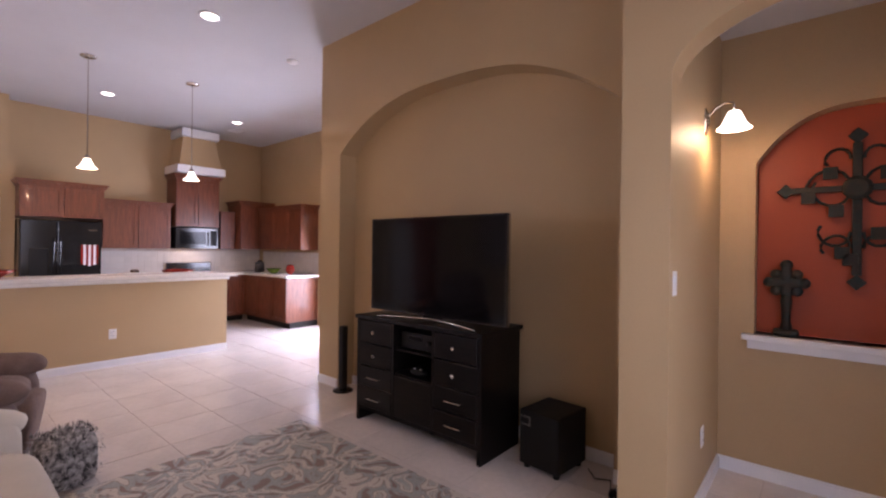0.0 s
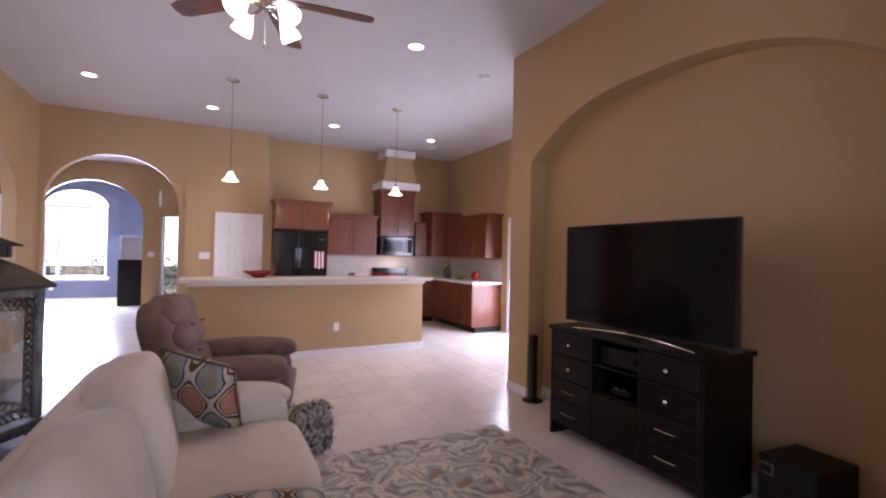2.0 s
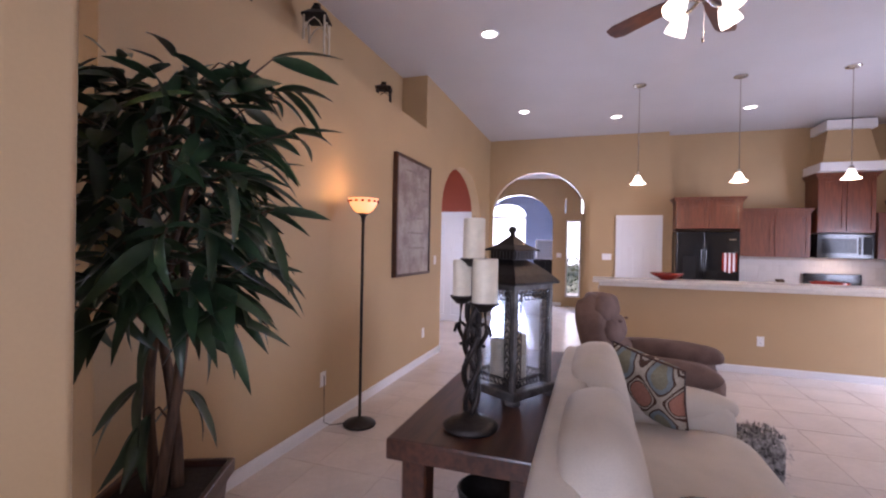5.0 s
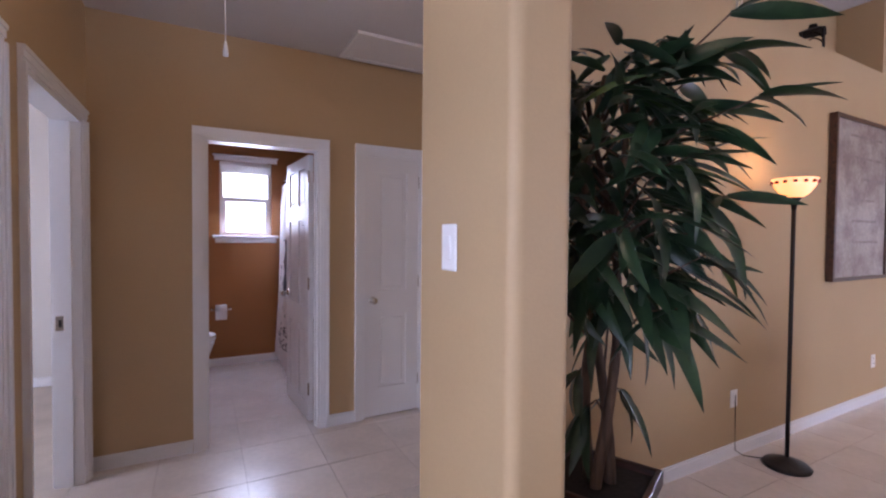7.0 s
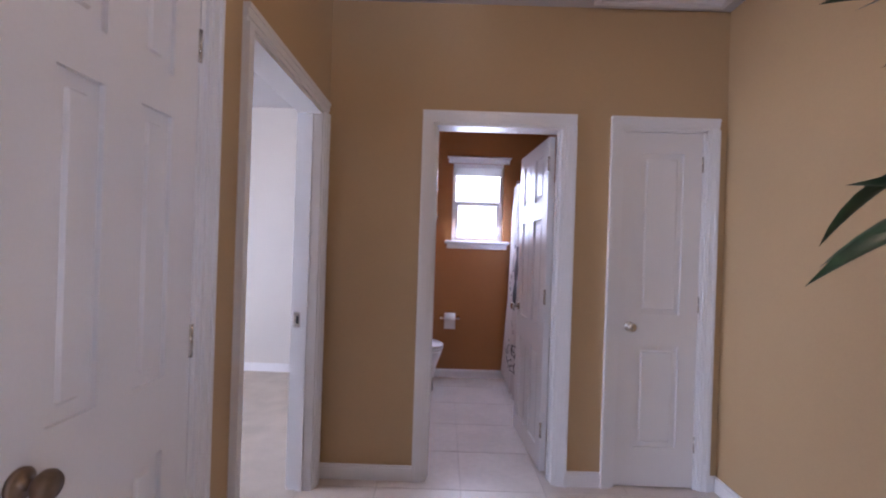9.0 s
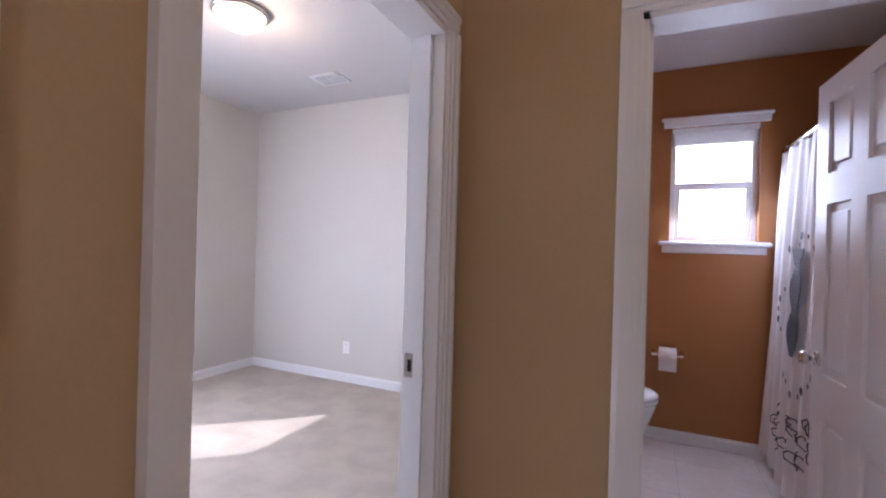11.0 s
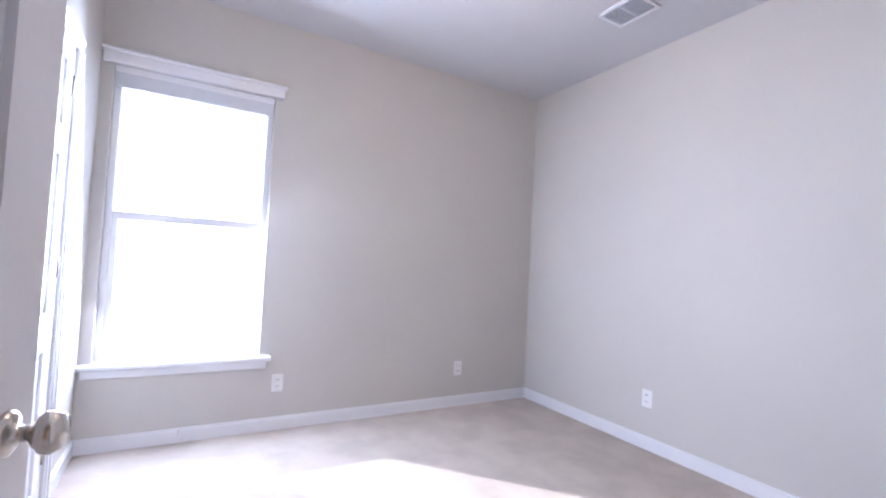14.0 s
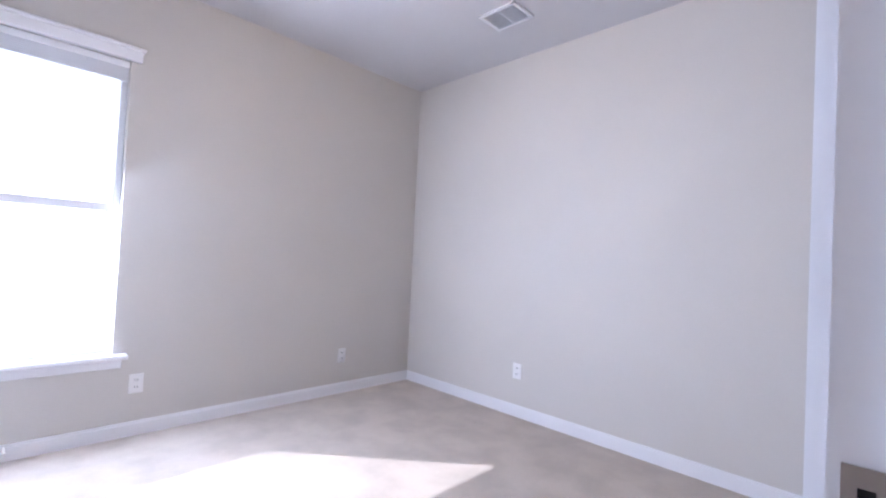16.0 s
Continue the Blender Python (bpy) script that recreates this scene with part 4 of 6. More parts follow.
for sx in (-1, 1):
    for i, (z0, z1) in enumerate(((0.125, 0.285), (0.292, 0.455), (0.462, 0.64), (0.648, 0.828))):
        x0, x1 = sorted((sx * 0.218, sx * 0.597))
        dr = part("drawer", box(x0, x1, -0.004, 0.02, z0, z1), "espresso", stand, bevel=0.004, seg=1)
        xm, zm = (x0 + x1) / 2, (z0 + z1) / 2
        if i < 2:
            part("handle", tube([(xm - 0.07, -0.004, zm), (xm - 0.065, -0.028, zm), (xm, -0.033, zm), (xm + 0.065, -0.028, zm), (xm + 0.07, -0.004, zm)], 0.005, 8), "chrome", dr, "silver bar handle")
        else:
            part("knob", moved(lathe([(0, 0), (0.006, 0), (0.006, 0.012), (0.016, 0.018), (0.014, 0.028), (0, 0.030)], 14), pose(xm, -0.004, zm, 90)), "chrome", dr, "silver knob", smooth=True)
rec = thing("av_receiver", "black audio receiver on the stand's shelf", "receiver", (-2.05, 0.64, 0.645))
part("case", box(-0.17, 0.17, 0, 0.3, 0.008, 0.13), "blackmat", rec, bevel=0.004)
part("display", box(-0.09, 0.05, -0.003, 0.001, 0.075, 0.11), "black", rec)
part("dial", moved(lathe([(0, 0), (0.02, 0), (0.018, 0.016), (0, 0.016)], 16), pose(0.12, 0, 0.07, 90)), "blackmat", rec, smooth=True)
pad = thing("game_controller", "black game controller with silver keys on the shelf", "game controller", (-2.05, 0.66, 0.455))
part("grip", cushion(0, 0, 0.025, 0.16, 0.07, 0.045, 2.6, 8), "blackmat", pad, smooth=True)
for x in (-0.035, 0.035):
    part("thumb_stick", lathe([(0, 0.04), (0.011, 0.04), (0.012, 0.055), (0, 0.056)], 12, at=(x, -0.01, 0)), "chrome", pad, smooth=True)

sub = thing("subwoofer", "black box subwoofer beside the media stand", "subwoofer", (-1.08, 0.92, 0), -6)
part("cabinet", box(-0.145, 0.145, -0.17, 0.17, 0.03, 0.38), "blackmat", sub, bevel=0.012)
part("port", box(-0.138, -0.058, -0.176, -0.17, 0.285, 0.345), "pewter", sub, "grey badge frame")
part("port_hole", box(-0.128, -0.068, -0.179, -0.176, 0.298, 0.333), "blackmat", sub)
for x in (-0.11, 0.11):
    for y in (-0.13, 0.13):
        part("foot", lathe([(0, 0), (0.02, 0), (0.022, 0.03), (0, 0.03)], 12, at=(x, y, 0)), "blackmat", sub)


def speaker(x, y):
    s = thing("tower_speaker", "slim black tower speaker on a round foot", "speaker", (x, y, 0), group="slim tower speakers")
    part("foot", lathe([(0, 0.0), (0.10, 0.0), (0.10, 0.012), (0.085, 0.02), (0.02, 0.028), (0, 0.028)], 24), "black", s, smooth=True)
    part("column", box(-0.032, 0.032, -0.03, 0.03, 0.028, 0.64), "blackmat", s, bevel=0.008)
    part("grille", box(-0.026, 0.026, -0.034, -0.030, 0.08, 0.62), "blackmat", s)


speaker(-3.34, 0.94)
speaker(-0.58, 0.84)
part_c = thing("power_cable", "black cable lying on the floor by the subwoofer", "cable", (0, 0, 0))
part("cable_run", tube([(-0.88, 1.02, 0.006), (-0.80, 0.93, 0.006), (-0.72, 0.97, 0.006), (-0.68, 0.86, 0.006), (-0.62, 0.86, 0.008)], 0.004, 6), "blackmat", part_c)

# sofa, its back to the console table
sofa = thing("sofa", "cream fabric three-seat sofa with rolled arms", "sofa", (-1.70, -1.90, 0))
part("base", box(-1.02, 1.02, -0.40, 0.36, 0.07, 0.30), "sofa", sofa, bevel=0.03, seg=3, smooth=True)
for sx in (-1, 1):
    bm = cushion(sx * 0.93, -0.01, 0.36, 0.22, 0.90, 0.58, 5, 14)
    cushion(sx * 0.94, 0.0, 0.575, 0.27, 0.92, 0.19, 2.4, 14, bm=bm)
    part("arm", bm, "sofa", sofa, smooth=True)
for i in range(2):
    x = -0.42 + 0.84 * i
    part("seat_cushion", cushion(x, 0.08, 0.395, 0.85, 0.78, 0.20, 6, 16, 0.10, wob=0.01), "sofa", sofa, smooth=True)
    part("back_cushion", moved(cushion(0, 0, 0, 0.86, 0.25, 0.56, 3.6, 18, 0.05, wob=0.03), pose(x, -0.24, 0.66, 12)), "sofa", sofa, smooth=True)
part("back_frame", cushion(0, -0.375, 0.48, 2.02, 0.16, 0.80, 7, 16), "sofa", sofa, smooth=True)
for x in (-0.9, 0.9):
    for y in (-0.35, 0.30):
        part("foot", lathe([(0, 0), (0.02, 0), (0.03, 0.075), (0, 0.075)], 12, at=(x, y, 0)), "table", sofa)


def pillow(place, m, cloth, label, s=0.46):
    p = thing("throw_pillow", label, "pillow", (0, 0, 0), group="throw pillows on the sofa")
    p.matrix_basis = m
    bm = bmesh.new()
    N = 14
    for side in (1, -1):
        g = []
        for i in range(N + 1):
            row = []
            for j in range(N + 1):
                u, v = 2 * i / N - 1, 2 * j / N - 1
                pull = 1 - 0.07 * (1 - u * u) * abs(v) ** 3 - 0.0
                pull2 = 1 - 0.07 * (1 - v * v) * abs(u) ** 3
                th = 0.075 * ((1 - u ** 4) * (1 - v ** 4)) ** 0.55
                row.append(bm.verts.new((u * s / 2 * pull2, side * th, v * s / 2 * pull)))
            g.append(row)
        for i in range(N):
            for j in range(N):
                bm.faces.new((g[i][j], g[i + 1][j], g[i + 1][j + 1], g[i][j + 1]))
    bmesh.ops.remove_doubles(bm, verts=bm.verts, dist=1e-4)
    part("cover", bm, cloth, p, smooth=True)
    c = [(-s / 2 * 0.985, 0, -s / 2 * 0.985), (0, 0, -s / 2 * 0.94), (s / 2 * 0.985, 0, -s / 2 * 0.985), (s / 2 * 0.94, 0, 0), (s / 2 * 0.985, 0, s / 2 * 0.985), (0, 0, s / 2 * 0.94), (-s / 2 * 0.985, 0, s / 2 * 0.985), (-s / 2 * 0.94, 0, 0), (-s / 2 * 0.985, 0, -s / 2 * 0.985)]
    part("piping", tube(c, 0.006, 6), "table", p)
    return p


pillow(None, pose(-2.50, -1.90, 0.685, 24, 10, 52), "ogee", "square pillow with rose, grey and brown ogee pattern", 0.42)
pillow(None, pose(-1.42, -1.72, 0.545, 74, 3, 80), "stripe", "pillow with blue-grey and brown striped floral pattern", 0.48)

rc = thing("recliner", "taupe plush recliner armchair beside the bar", "armchair", (-3.78, -1.78, 0), -14)
part("base", box(-0.36, 0.36, -0.36, 0.40, 0.06, 0.34), "mauve", rc, bevel=0.04, seg=3, smooth=True)
part("seat", cushion(0, 0.12, 0.42, 0.58, 0.72, 0.24, 4, 14, 0.12, wob=0.04), "mauve", rc, smooth=True)
for sx in (-1, 1):
    bm = cushion(sx * 0.38, 0.06, 0.30, 0.20, 0.86, 0.52, 4, 12, wob=0.05)
    cushion(sx * 0.38, 0.10, 0.56, 0.24, 0.86, 0.19, 2.5, 14, bm=bm, wob=0.06)
    part("arm", bm, "mauve", rc, smooth=True)
bm = moved(cushion(0, 0, 0, 0.74, 0.26, 0.72, 3.2, 18, 0.05, wob=0.08), pose(0, -0.34, 0.69, 16))
part("backrest", bm, "mauve", rc, smooth=True)
for i, z in enumerate((0.56, 0.76, 0.93)):
    part("back_pad", moved(cushion(0, 0, 0, 0.60, 0.17, 0.23, 2.6, 14, 0.1, wob=0.08), pose(0, -0.20 - 0.06 * i, z, 16)), "mauve", rc, smooth=True)
for x in (-0.12, 0.12):
    for z in (0.66, 0.85):
        part("button", lathe([(0, -0.01), (0.016, -0.006), (0.016, 0.006), (0, 0.01)], 10, at=(x, -0.125 - 0.28 * (z - 0.66), z)), "mauve", rc, smooth=True)
part("footrest", moved(cushion(0, 0, 0, 0.58, 0.13, 0.34, 4, 12, wob=0.05), pose(0, 0.47, 0.27, -8)), "mauve", rc, smooth=True)

# shaggy throw over a low stool
pf = thing("shag_ottoman", "low ottoman in black and white shaggy fur", "ottoman", (-3.13, -1.22, 0), 12)
pf.scale = (0.74, 0.74, 0.8)
bm = cushion(0, 0, 0.19, 0.34, 0.36, 0.38, 5, 14, wob=0.06)
part("body", bm, "plume", pf, smooth=True)
rng = random.Random(5)
tuft = bmesh.new()
for i in range(900):
    a, z = rng.uniform(0, 6.283), rng.uniform(0.02, 0.38)
    c, s = math.cos(a), math.sin(a)
    k = 0.172 / max(abs(c), abs(s))
    top = rng.random() < 0.35
    p = Vector((rng.uniform(-.16, .16), rng.uniform(-.17, .17), 0.375)) if top else Vector((c * k, s * k * 1.05, z))
    o = Vector((rng.gauss(0, 1), rng.gauss(0, 1), rng.gauss(0, 1))) * 0.012 + (Vector((0, 0, 0.03)) if top else Vector((c, s, -0.3)) * 0.028)
    w = Vector((-s, c, 0)) * 0.007
    tuft.faces.new([tuft.verts.new(q) for q in (p - w, p + w, p + o)])
part("fur", tuft, "plume", pf)

# console table behind the sofa
ct = thing("console_table", "dark walnut plank console table behind the sofa", "console table", (-1.90, -2.575, 0))
ct.scale = (1, 0.96, 0.80 / 0.765)
part("tabletop", box(-0.74, 0.74, -0.26, 0.26, 0.70, 0.765), "table", ct, bevel=0.008)
part("apron", box(-0.64, 0.64, -0.20, -0.17, 0.60, 0.70), "table", ct)
part("apron", box(-0.64, 0.64, 0.17, 0.20, 0.60, 0.70), "table", ct)
for sx in (-1, 1):
    for sy in (-1, 1):
        part("leg", moved(box(-0.045, 0.045, -0.045, 0.045, 0, 0.70), pose(sx * 0.62, sy * 0.19, 0)), "table", ct, bevel=0.006, seg=1)
    part("side_stretcher", box(sx * 0.62 - 0.025, sx * 0.62 + 0.025, -0.145, 0.145, 0.14, 0.20), "table", ct)
part("lower_shelf", box(-0.62, 0.62, -0.15, 0.15, 0.20, 0.23), "table", ct, bevel=0.004)
pv = thing("footed_pot", "dark metal footed pot on the console's lower shelf", "pot", (-1.60, -2.575, 0.2405))
part("bowl", lathe([(0, 0.0), (0.07, 0), (0.05, 0.02), (0.03, 0.05), (0.05, 0.09), (0.12, 0.16), (0.13, 0.22), (0.12, 0.225), (0.10, 0.17), (0, 0.12)], 24), "iron", pv, smooth=True)

# lantern with candles
S = 0.118
ln = thing("candle_lantern", "large worn metal lantern with filigree borders and candles", "lantern", (-1.76, -2.53, 0.80), -31)
ln.scale = (0.96, 0.96, 0.98)
part("base", box(-S - 0.025, S + 0.025, -S - 0.025, S + 0.025, 0.02, 0.055), "pewter", ln, bevel=0.008)
for sx in (-1, 1):
    for sy in (-1, 1):
        part("foot", cushion(sx * S, sy * S, 0.012, 0.06, 0.06, 0.025, 3, 6), "pewter", ln)
        part("post", box(sx * S - 0.011, sx * S + 0.011, sy * S - 0.011, sy * S + 0.011, 0.055, 0.485), "pewter", ln, bevel=0.002, seg=1)
rng = random.Random(3)
for k in range(4):
    m = pose(0, 0, 0, 0, 0, 90 * k)
    part("top_rail", moved(box(-S + 0.011, S - 0.011, -S - 0.008, -S + 0.008, 0.462, 0.485), m), "pewter", ln)
    part("pane", moved(box(-S + 0.012, S - 0.012, -S - 0.0015, -S + 0.0015, 0.057, 0.462), m), "lantern_glass", ln, "clear glass pane").visible_shadow = False
    fil = bmesh.new()
    for x in (-S + 0.020, S - 0.020, -S + 0.048, S - 0.048):
        tube([(x, -S, 0.062), (x, -S, 0.457)], 0.0022, 5, fil)
    for z in (0.07, 0.10, 0.42, 0.45):
        tube([(-S + 0.02, -S, z), (S - 0.02, -S, z)], 0.0022, 5, fil)
    for x in (-S + 0.034, S - 0.034):
        for i in range(15):
            z = 0.075 + i * 0.026
            r, s = 0.012, (1 if i % 2 else -1)
            tube([(x + s * r * math.cos(t) * (1 - t / 9), -S, z + r * math.sin(t)) for t in (0, 0.9, 1.8, 2.7, 3.6, 4.5, 5.4)], 0.0028, 5, fil)
    for z in (0.085, 0.435):
        for i in range(7):
            x = -S + 0.05 + i * (2 * S - 0.1) / 6
            tube([(x + 0.012 * math.cos(t) * (1 - t / 9), -S, z + 0.012 * math.sin(t)) for t in (0, 0.9, 1.8, 2.7, 3.6, 4.5, 5.4)], 0.0028, 5, fil)
    part("filigree", moved(fil, m), "iron", ln, "dark scrolled filigree border")


def pyramid(levels):
    bm = bmesh.new()
    rings = [[bm.verts.new((sx * r, sy * r, z)) for sx, sy in ((-1, -1), (1, -1), (1, 1), (-1, 1))] for r, z in levels]
    for a, b in zip(rings, rings[1:]):
        for i in range(4):
            bm.faces.new((a[i], a[(i + 1) % 4], b[(i + 1) % 4], b[i]))
    bm.faces.new(rings[0]), bm.faces.new(rings[-1])
    return bm


part("roof", pyramid([(S + 0.03, 0.485), (S + 0.032, 0.495), (S + 0.005, 0.525), (S - 0.035, 0.56), (S - 0.075, 0.585)]), "iron", ln, "dark bronze domed roof")
gal = part("gallery", pyramid([(0.068, 0.585), (0.068, 0.622)]), "pewter", ln)
for k in range(4):
    for i in range(7):
        x = -0.057 + i * 0.019
        part("gallery_bar", moved(box(x - 0.005, x + 0.005, -0.072, -0.068, 0.588, 0.62), pose(0, 0, 0, 0, 0, 90 * k)), "iron", gal)
part("cap", pyramid([(0.088, 0.622), (0.086, 0.628), (0.05, 0.648), (0.022, 0.675), (0.008, 0.69)]), "iron", ln)
part("finial", lathe([(0, 0.69), (0.010, 0.69), (0.012, 0.70), (0.020, 0.712), (0.016, 0.726), (0, 0.732)], 14), "iron", ln, smooth=True)


def candle(x, y, z, r, h, label="ivory pillar candle"):
    c = thing("pillar_candle", label, "candle", (x, y, z), group="pillar candles")
    part("wax", lathe([(0, 0), (r, 0), (r, h - 0.004), (r - 0.004, h), (r * 0.6, h - 0.006), (0, h - 0.007)], 24), "wax", c, smooth=False)
    part("wick", tube([(0, 0, h - 0.007), (0.001, 0, h + 0.008)], 0.0012, 5), "blackmat", c)


candle(-1.71, -2.575, 0.8539, 0.032, 0.185, "ivory pillar candle inside the lantern")
candle(-1.735, -2.49, 0.8539, 0.032, 0.21, "ivory pillar candle inside the lantern")
candle(-1.805, -2.535, 0.8539, 0.033, 0.25, "ivory pillar candle inside the lantern")

# three-armed candle stand
cs = thing("candelabra", "dark wrought metal three-candle stand with scrolls", "candle holder", (-1.34, -2.59, 0.80), 20)
cs.scale = (0.95, 0.95, 0.95)
part("base", lathe([(0, 0), (0.095, 0), (0.10, 0.012), (0.075, 0.03), (0.04, 0.042), (0.022, 0.06), (0, 0.06)], 24), "iron", cs, smooth=True)
tw = bmesh.new()
for ph in (0, 2.094, 4.189):
    tube([(0.018 * math.cos(ph + t * 7) * (1 + 0.6 * math.sin(t * 3.14)), 0.018 * math.sin(ph + t * 7) * (1 + 0.6 * math.sin(t * 3.14)), 0.05 + 0.40 * t) for t in [i / 16 for i in range(17)]], 0.011, 7, tw)
part("twisted_stem", tw, "iron", cs, smooth=True)
ARMS = ((0, 0.008, 0.615, 0.041, 0.150), (220, 0.058, 0.475, 0.036, 0.138), (40, 0.058, 0.46, 0.047, 0.162))
for ang, rad, z, cr, chh in ARMS:
    c, s = math.cos(radians(ang)), math.sin(radians(ang))
    arm = part("arm", tube([(0, 0, 0.33), (c * rad * 0.6, s * rad * 0.6, 0.30), (c * rad * 1.2, s * rad * 1.2, 0.35), (c * rad, s * rad, z - 0.02)], 0.008, 8), "iron", cs, smooth=True)
    part("drip_cup", lathe([(0, z - 0.03), (0.02, z - 0.03), (0.035, z - 0.014), (cr + 0.008, z - 0.004), (cr + 0.008, z), (0, z)], 20, at=(c * rad, s * rad, 0)), "iron", arm, smooth=True)
    sc = bmesh.new()
    for d in (-1, 1):
        tube([(c * (0.03 + 0.035 * math.cos(t)), s * (0.03 + 0.035 * math.cos(t)) + 0.02 * d, 0.34 + 0.04 * math.sin(t)) for t in (0, 0.8, 1.6, 2.4, 3.2, 4.0, 4.8)], 0.006, 6, sc)
    part("scroll", sc, "iron", arm)
mm = pose(-1.34, -2.59, 0.80, 0, 0, 20) @ Matrix.Scale(0.95, 4)
for ang, rad, z, cr, chh in ARMS:
    p = mm @ Vector((math.cos(radians(ang)) * rad, math.sin(radians(ang)) * rad, z))
    candle(p.x, p.y, p.z, cr * 0.91, chh * 0.91, "ivory banded pillar candle on the candle stand")

# artificial tree in a square pot
tree = thing("potted_tree", "leafy dark green potted tree with twisted stems", "plant", (-1.13, -3.74, 0), 25)
part("pot", pyramid([(0.13, 0.0), (0.135, 0.02), (0.175, 0.44), (0.195, 0.44), (0.195, 0.50), (0.172, 0.50), (0.165, 0.47)]), "pot", tree, "glossy mahogany square planter", bevel=0.004, seg=1)
part("soil", box(-0.168, 0.168, -0.168, 0.168, 0.455, 0.474), "soil", tree)
stems = []
for k in range(3):
    ph = k * 2.094
    pts = [(0.045 * math.cos(ph + t * 4.5) * (1 + t * 0.8), 0.045 * math.sin(ph + t * 4.5) * (1 + t * 0.8), 0.45 + 1.55 * t) for t in [i / 16 for i in range(17)]]
    stems.append(pts)
    part("stem", tube(pts, 0.023, 9, taper=0.45), "bark", tree, "twisted brown stem", smooth=True)


def leaf_mesh(length, width, droop, material):
    bm = bmesh.new()
    n = 6
    rows = []
    for i in range(n + 1):
        t = i / n
        w = width * math.sin(math.pi * min(1, 0.06 + t * 0.94)) ** 0.8 * (1 - 0.35 * t)
        x, z = length * t, -droop * length * t * t
        rows.append([bm.verts.new((x, -w / 2, z + w * 0.18)), bm.verts.new((x, 0, z)), bm.verts.new((x, w / 2, z + w * 0.18))])
    for a, b in zip(rows, rows[1:]):
        for j in range(2):
            bm.faces.new((a[j], a[j + 1], b[j + 1], b[j]))
    return mesh_of("leaf", bm, material, smooth=True)


rng = random.Random(11)
leaf_meshes = [leaf_mesh(l, w, d, m) for l, w, d, m in ((0.26, 0.060, 0.22, "leaf"), (0.29, 0.064, 0.38, "leaf"), (0.22, 0.054, 0.12, "leaf"), (0.27, 0.060, 0.50, "leaf"), (0.26, 0.060, 0.3, "leaf2"))]


def crown_radius(z):
    """Half-width of the crown at a height: wide in the middle, loose above, drawn in below."""
    t = (z - 1.0) / 1.3
    return 0.20 + 0.30 * math.sin(math.pi * min(0.98, max(0, t)) ** 0.8) - 0.06 * max(0, t - 0.8) / 0.2


for bi in range(50):
    low = bi < 3
    z1 = 0.78 + 0.05 * bi if low else 1.20 + 0.88 * (max(0, bi - 5) / 44) ** 0.9
    ang = bi * 2.399 + rng.gauss(0, 0.25)
    reach = 0.09 if low else crown_radius(z1) * rng.uniform(0.45, 1.0)
    if not low:
        z1 += 0.12 * math.cos(ang - radians(100)) * (z1 - 1.2)
        reach *= 1.12
    if bi in (42, 47):
        ang, reach, z1 = radians(75 + (bi - 42) * 8), 0.42, 2.10
    if bi in (34, 38):
        ang, reach, z1 = radians(-95 + (bi - 34) * 8), 0.44, 1.90
    st = stems[bi % 3]
    zs = min(1.98, z1 - (0.05 if low else rng.uniform(0.12, 0.38)))
    p0 = Vector(st[min(16, max(0, round((zs - 0.45) / 1.55 * 16)))])
    p1 = Vector((math.cos(ang) * reach, math.sin(ang) * reach, z1))
    pm = p0.lerp(p1, 0.5) + Vector((0, 0, 0.05))
    part("branch", tube([p0, pm, p1], 0.006, 6, taper=0.5), "bark", tree)
    for li_ in range(4 if low else 6):
        f = rng.uniform(0.4, 1.0) if li_ else 1.0
        q = p0.lerp(pm, f * 2) if f < 0.5 else pm.lerp(p1, f * 2 - 1)
        yaw = ang + rng.gauss(0, 0.75)
        dip = rng.gauss(0.50 - 0.62 * (z1 - 1.0) / 1.3, 0.28) if not low else 0.8
        o = new("leaf", leaf_meshes[4 if rng.random() < 0.08 else rng.randrange(4)])
        o.parent = tree
        o.matrix_basis = Matrix.Translation(q) @ Matrix.Rotation(yaw, 4, "Z") @ Matrix.Rotation(dip, 4, "Y") @ Matrix.Rotation(rng.gauss(0, 0.5), 4, "X") @ Matrix.Scale(rng.uniform(0.8, 1.15), 4)

inner = bmesh.new()
for i in range(430):
    z = rng.uniform(1.22, 2.06)
    a, r = rng.uniform(0, 6.283), 0.72 * crown_radius(z) * rng.random() ** 0.5
    src = leaf_meshes[rng.randrange(4)]
    m = Matrix.Translation((r * math.cos(a), r * math.sin(a), z)) @ Matrix.Rotation(a + rng.gauss(0, 0.7), 4, "Z") @ Matrix.Rotation(rng.gauss(0.42 - 0.5 * (z - 1.0) / 1.3, 0.35), 4, "Y") @ Matrix.Rotation(rng.gauss(0, 0.5), 4, "X") @ Matrix.Scale(rng.uniform(0.6, 0.95), 4)
    vs = [inner.verts.new(m @ v.co) for v in src.vertices]
    for p in src.polygons:
        inner.faces.new([vs[k] for k in p.vertices])
tagged(part("inner_leaves", inner, "leaf", tree, smooth=True), kind="stuff")

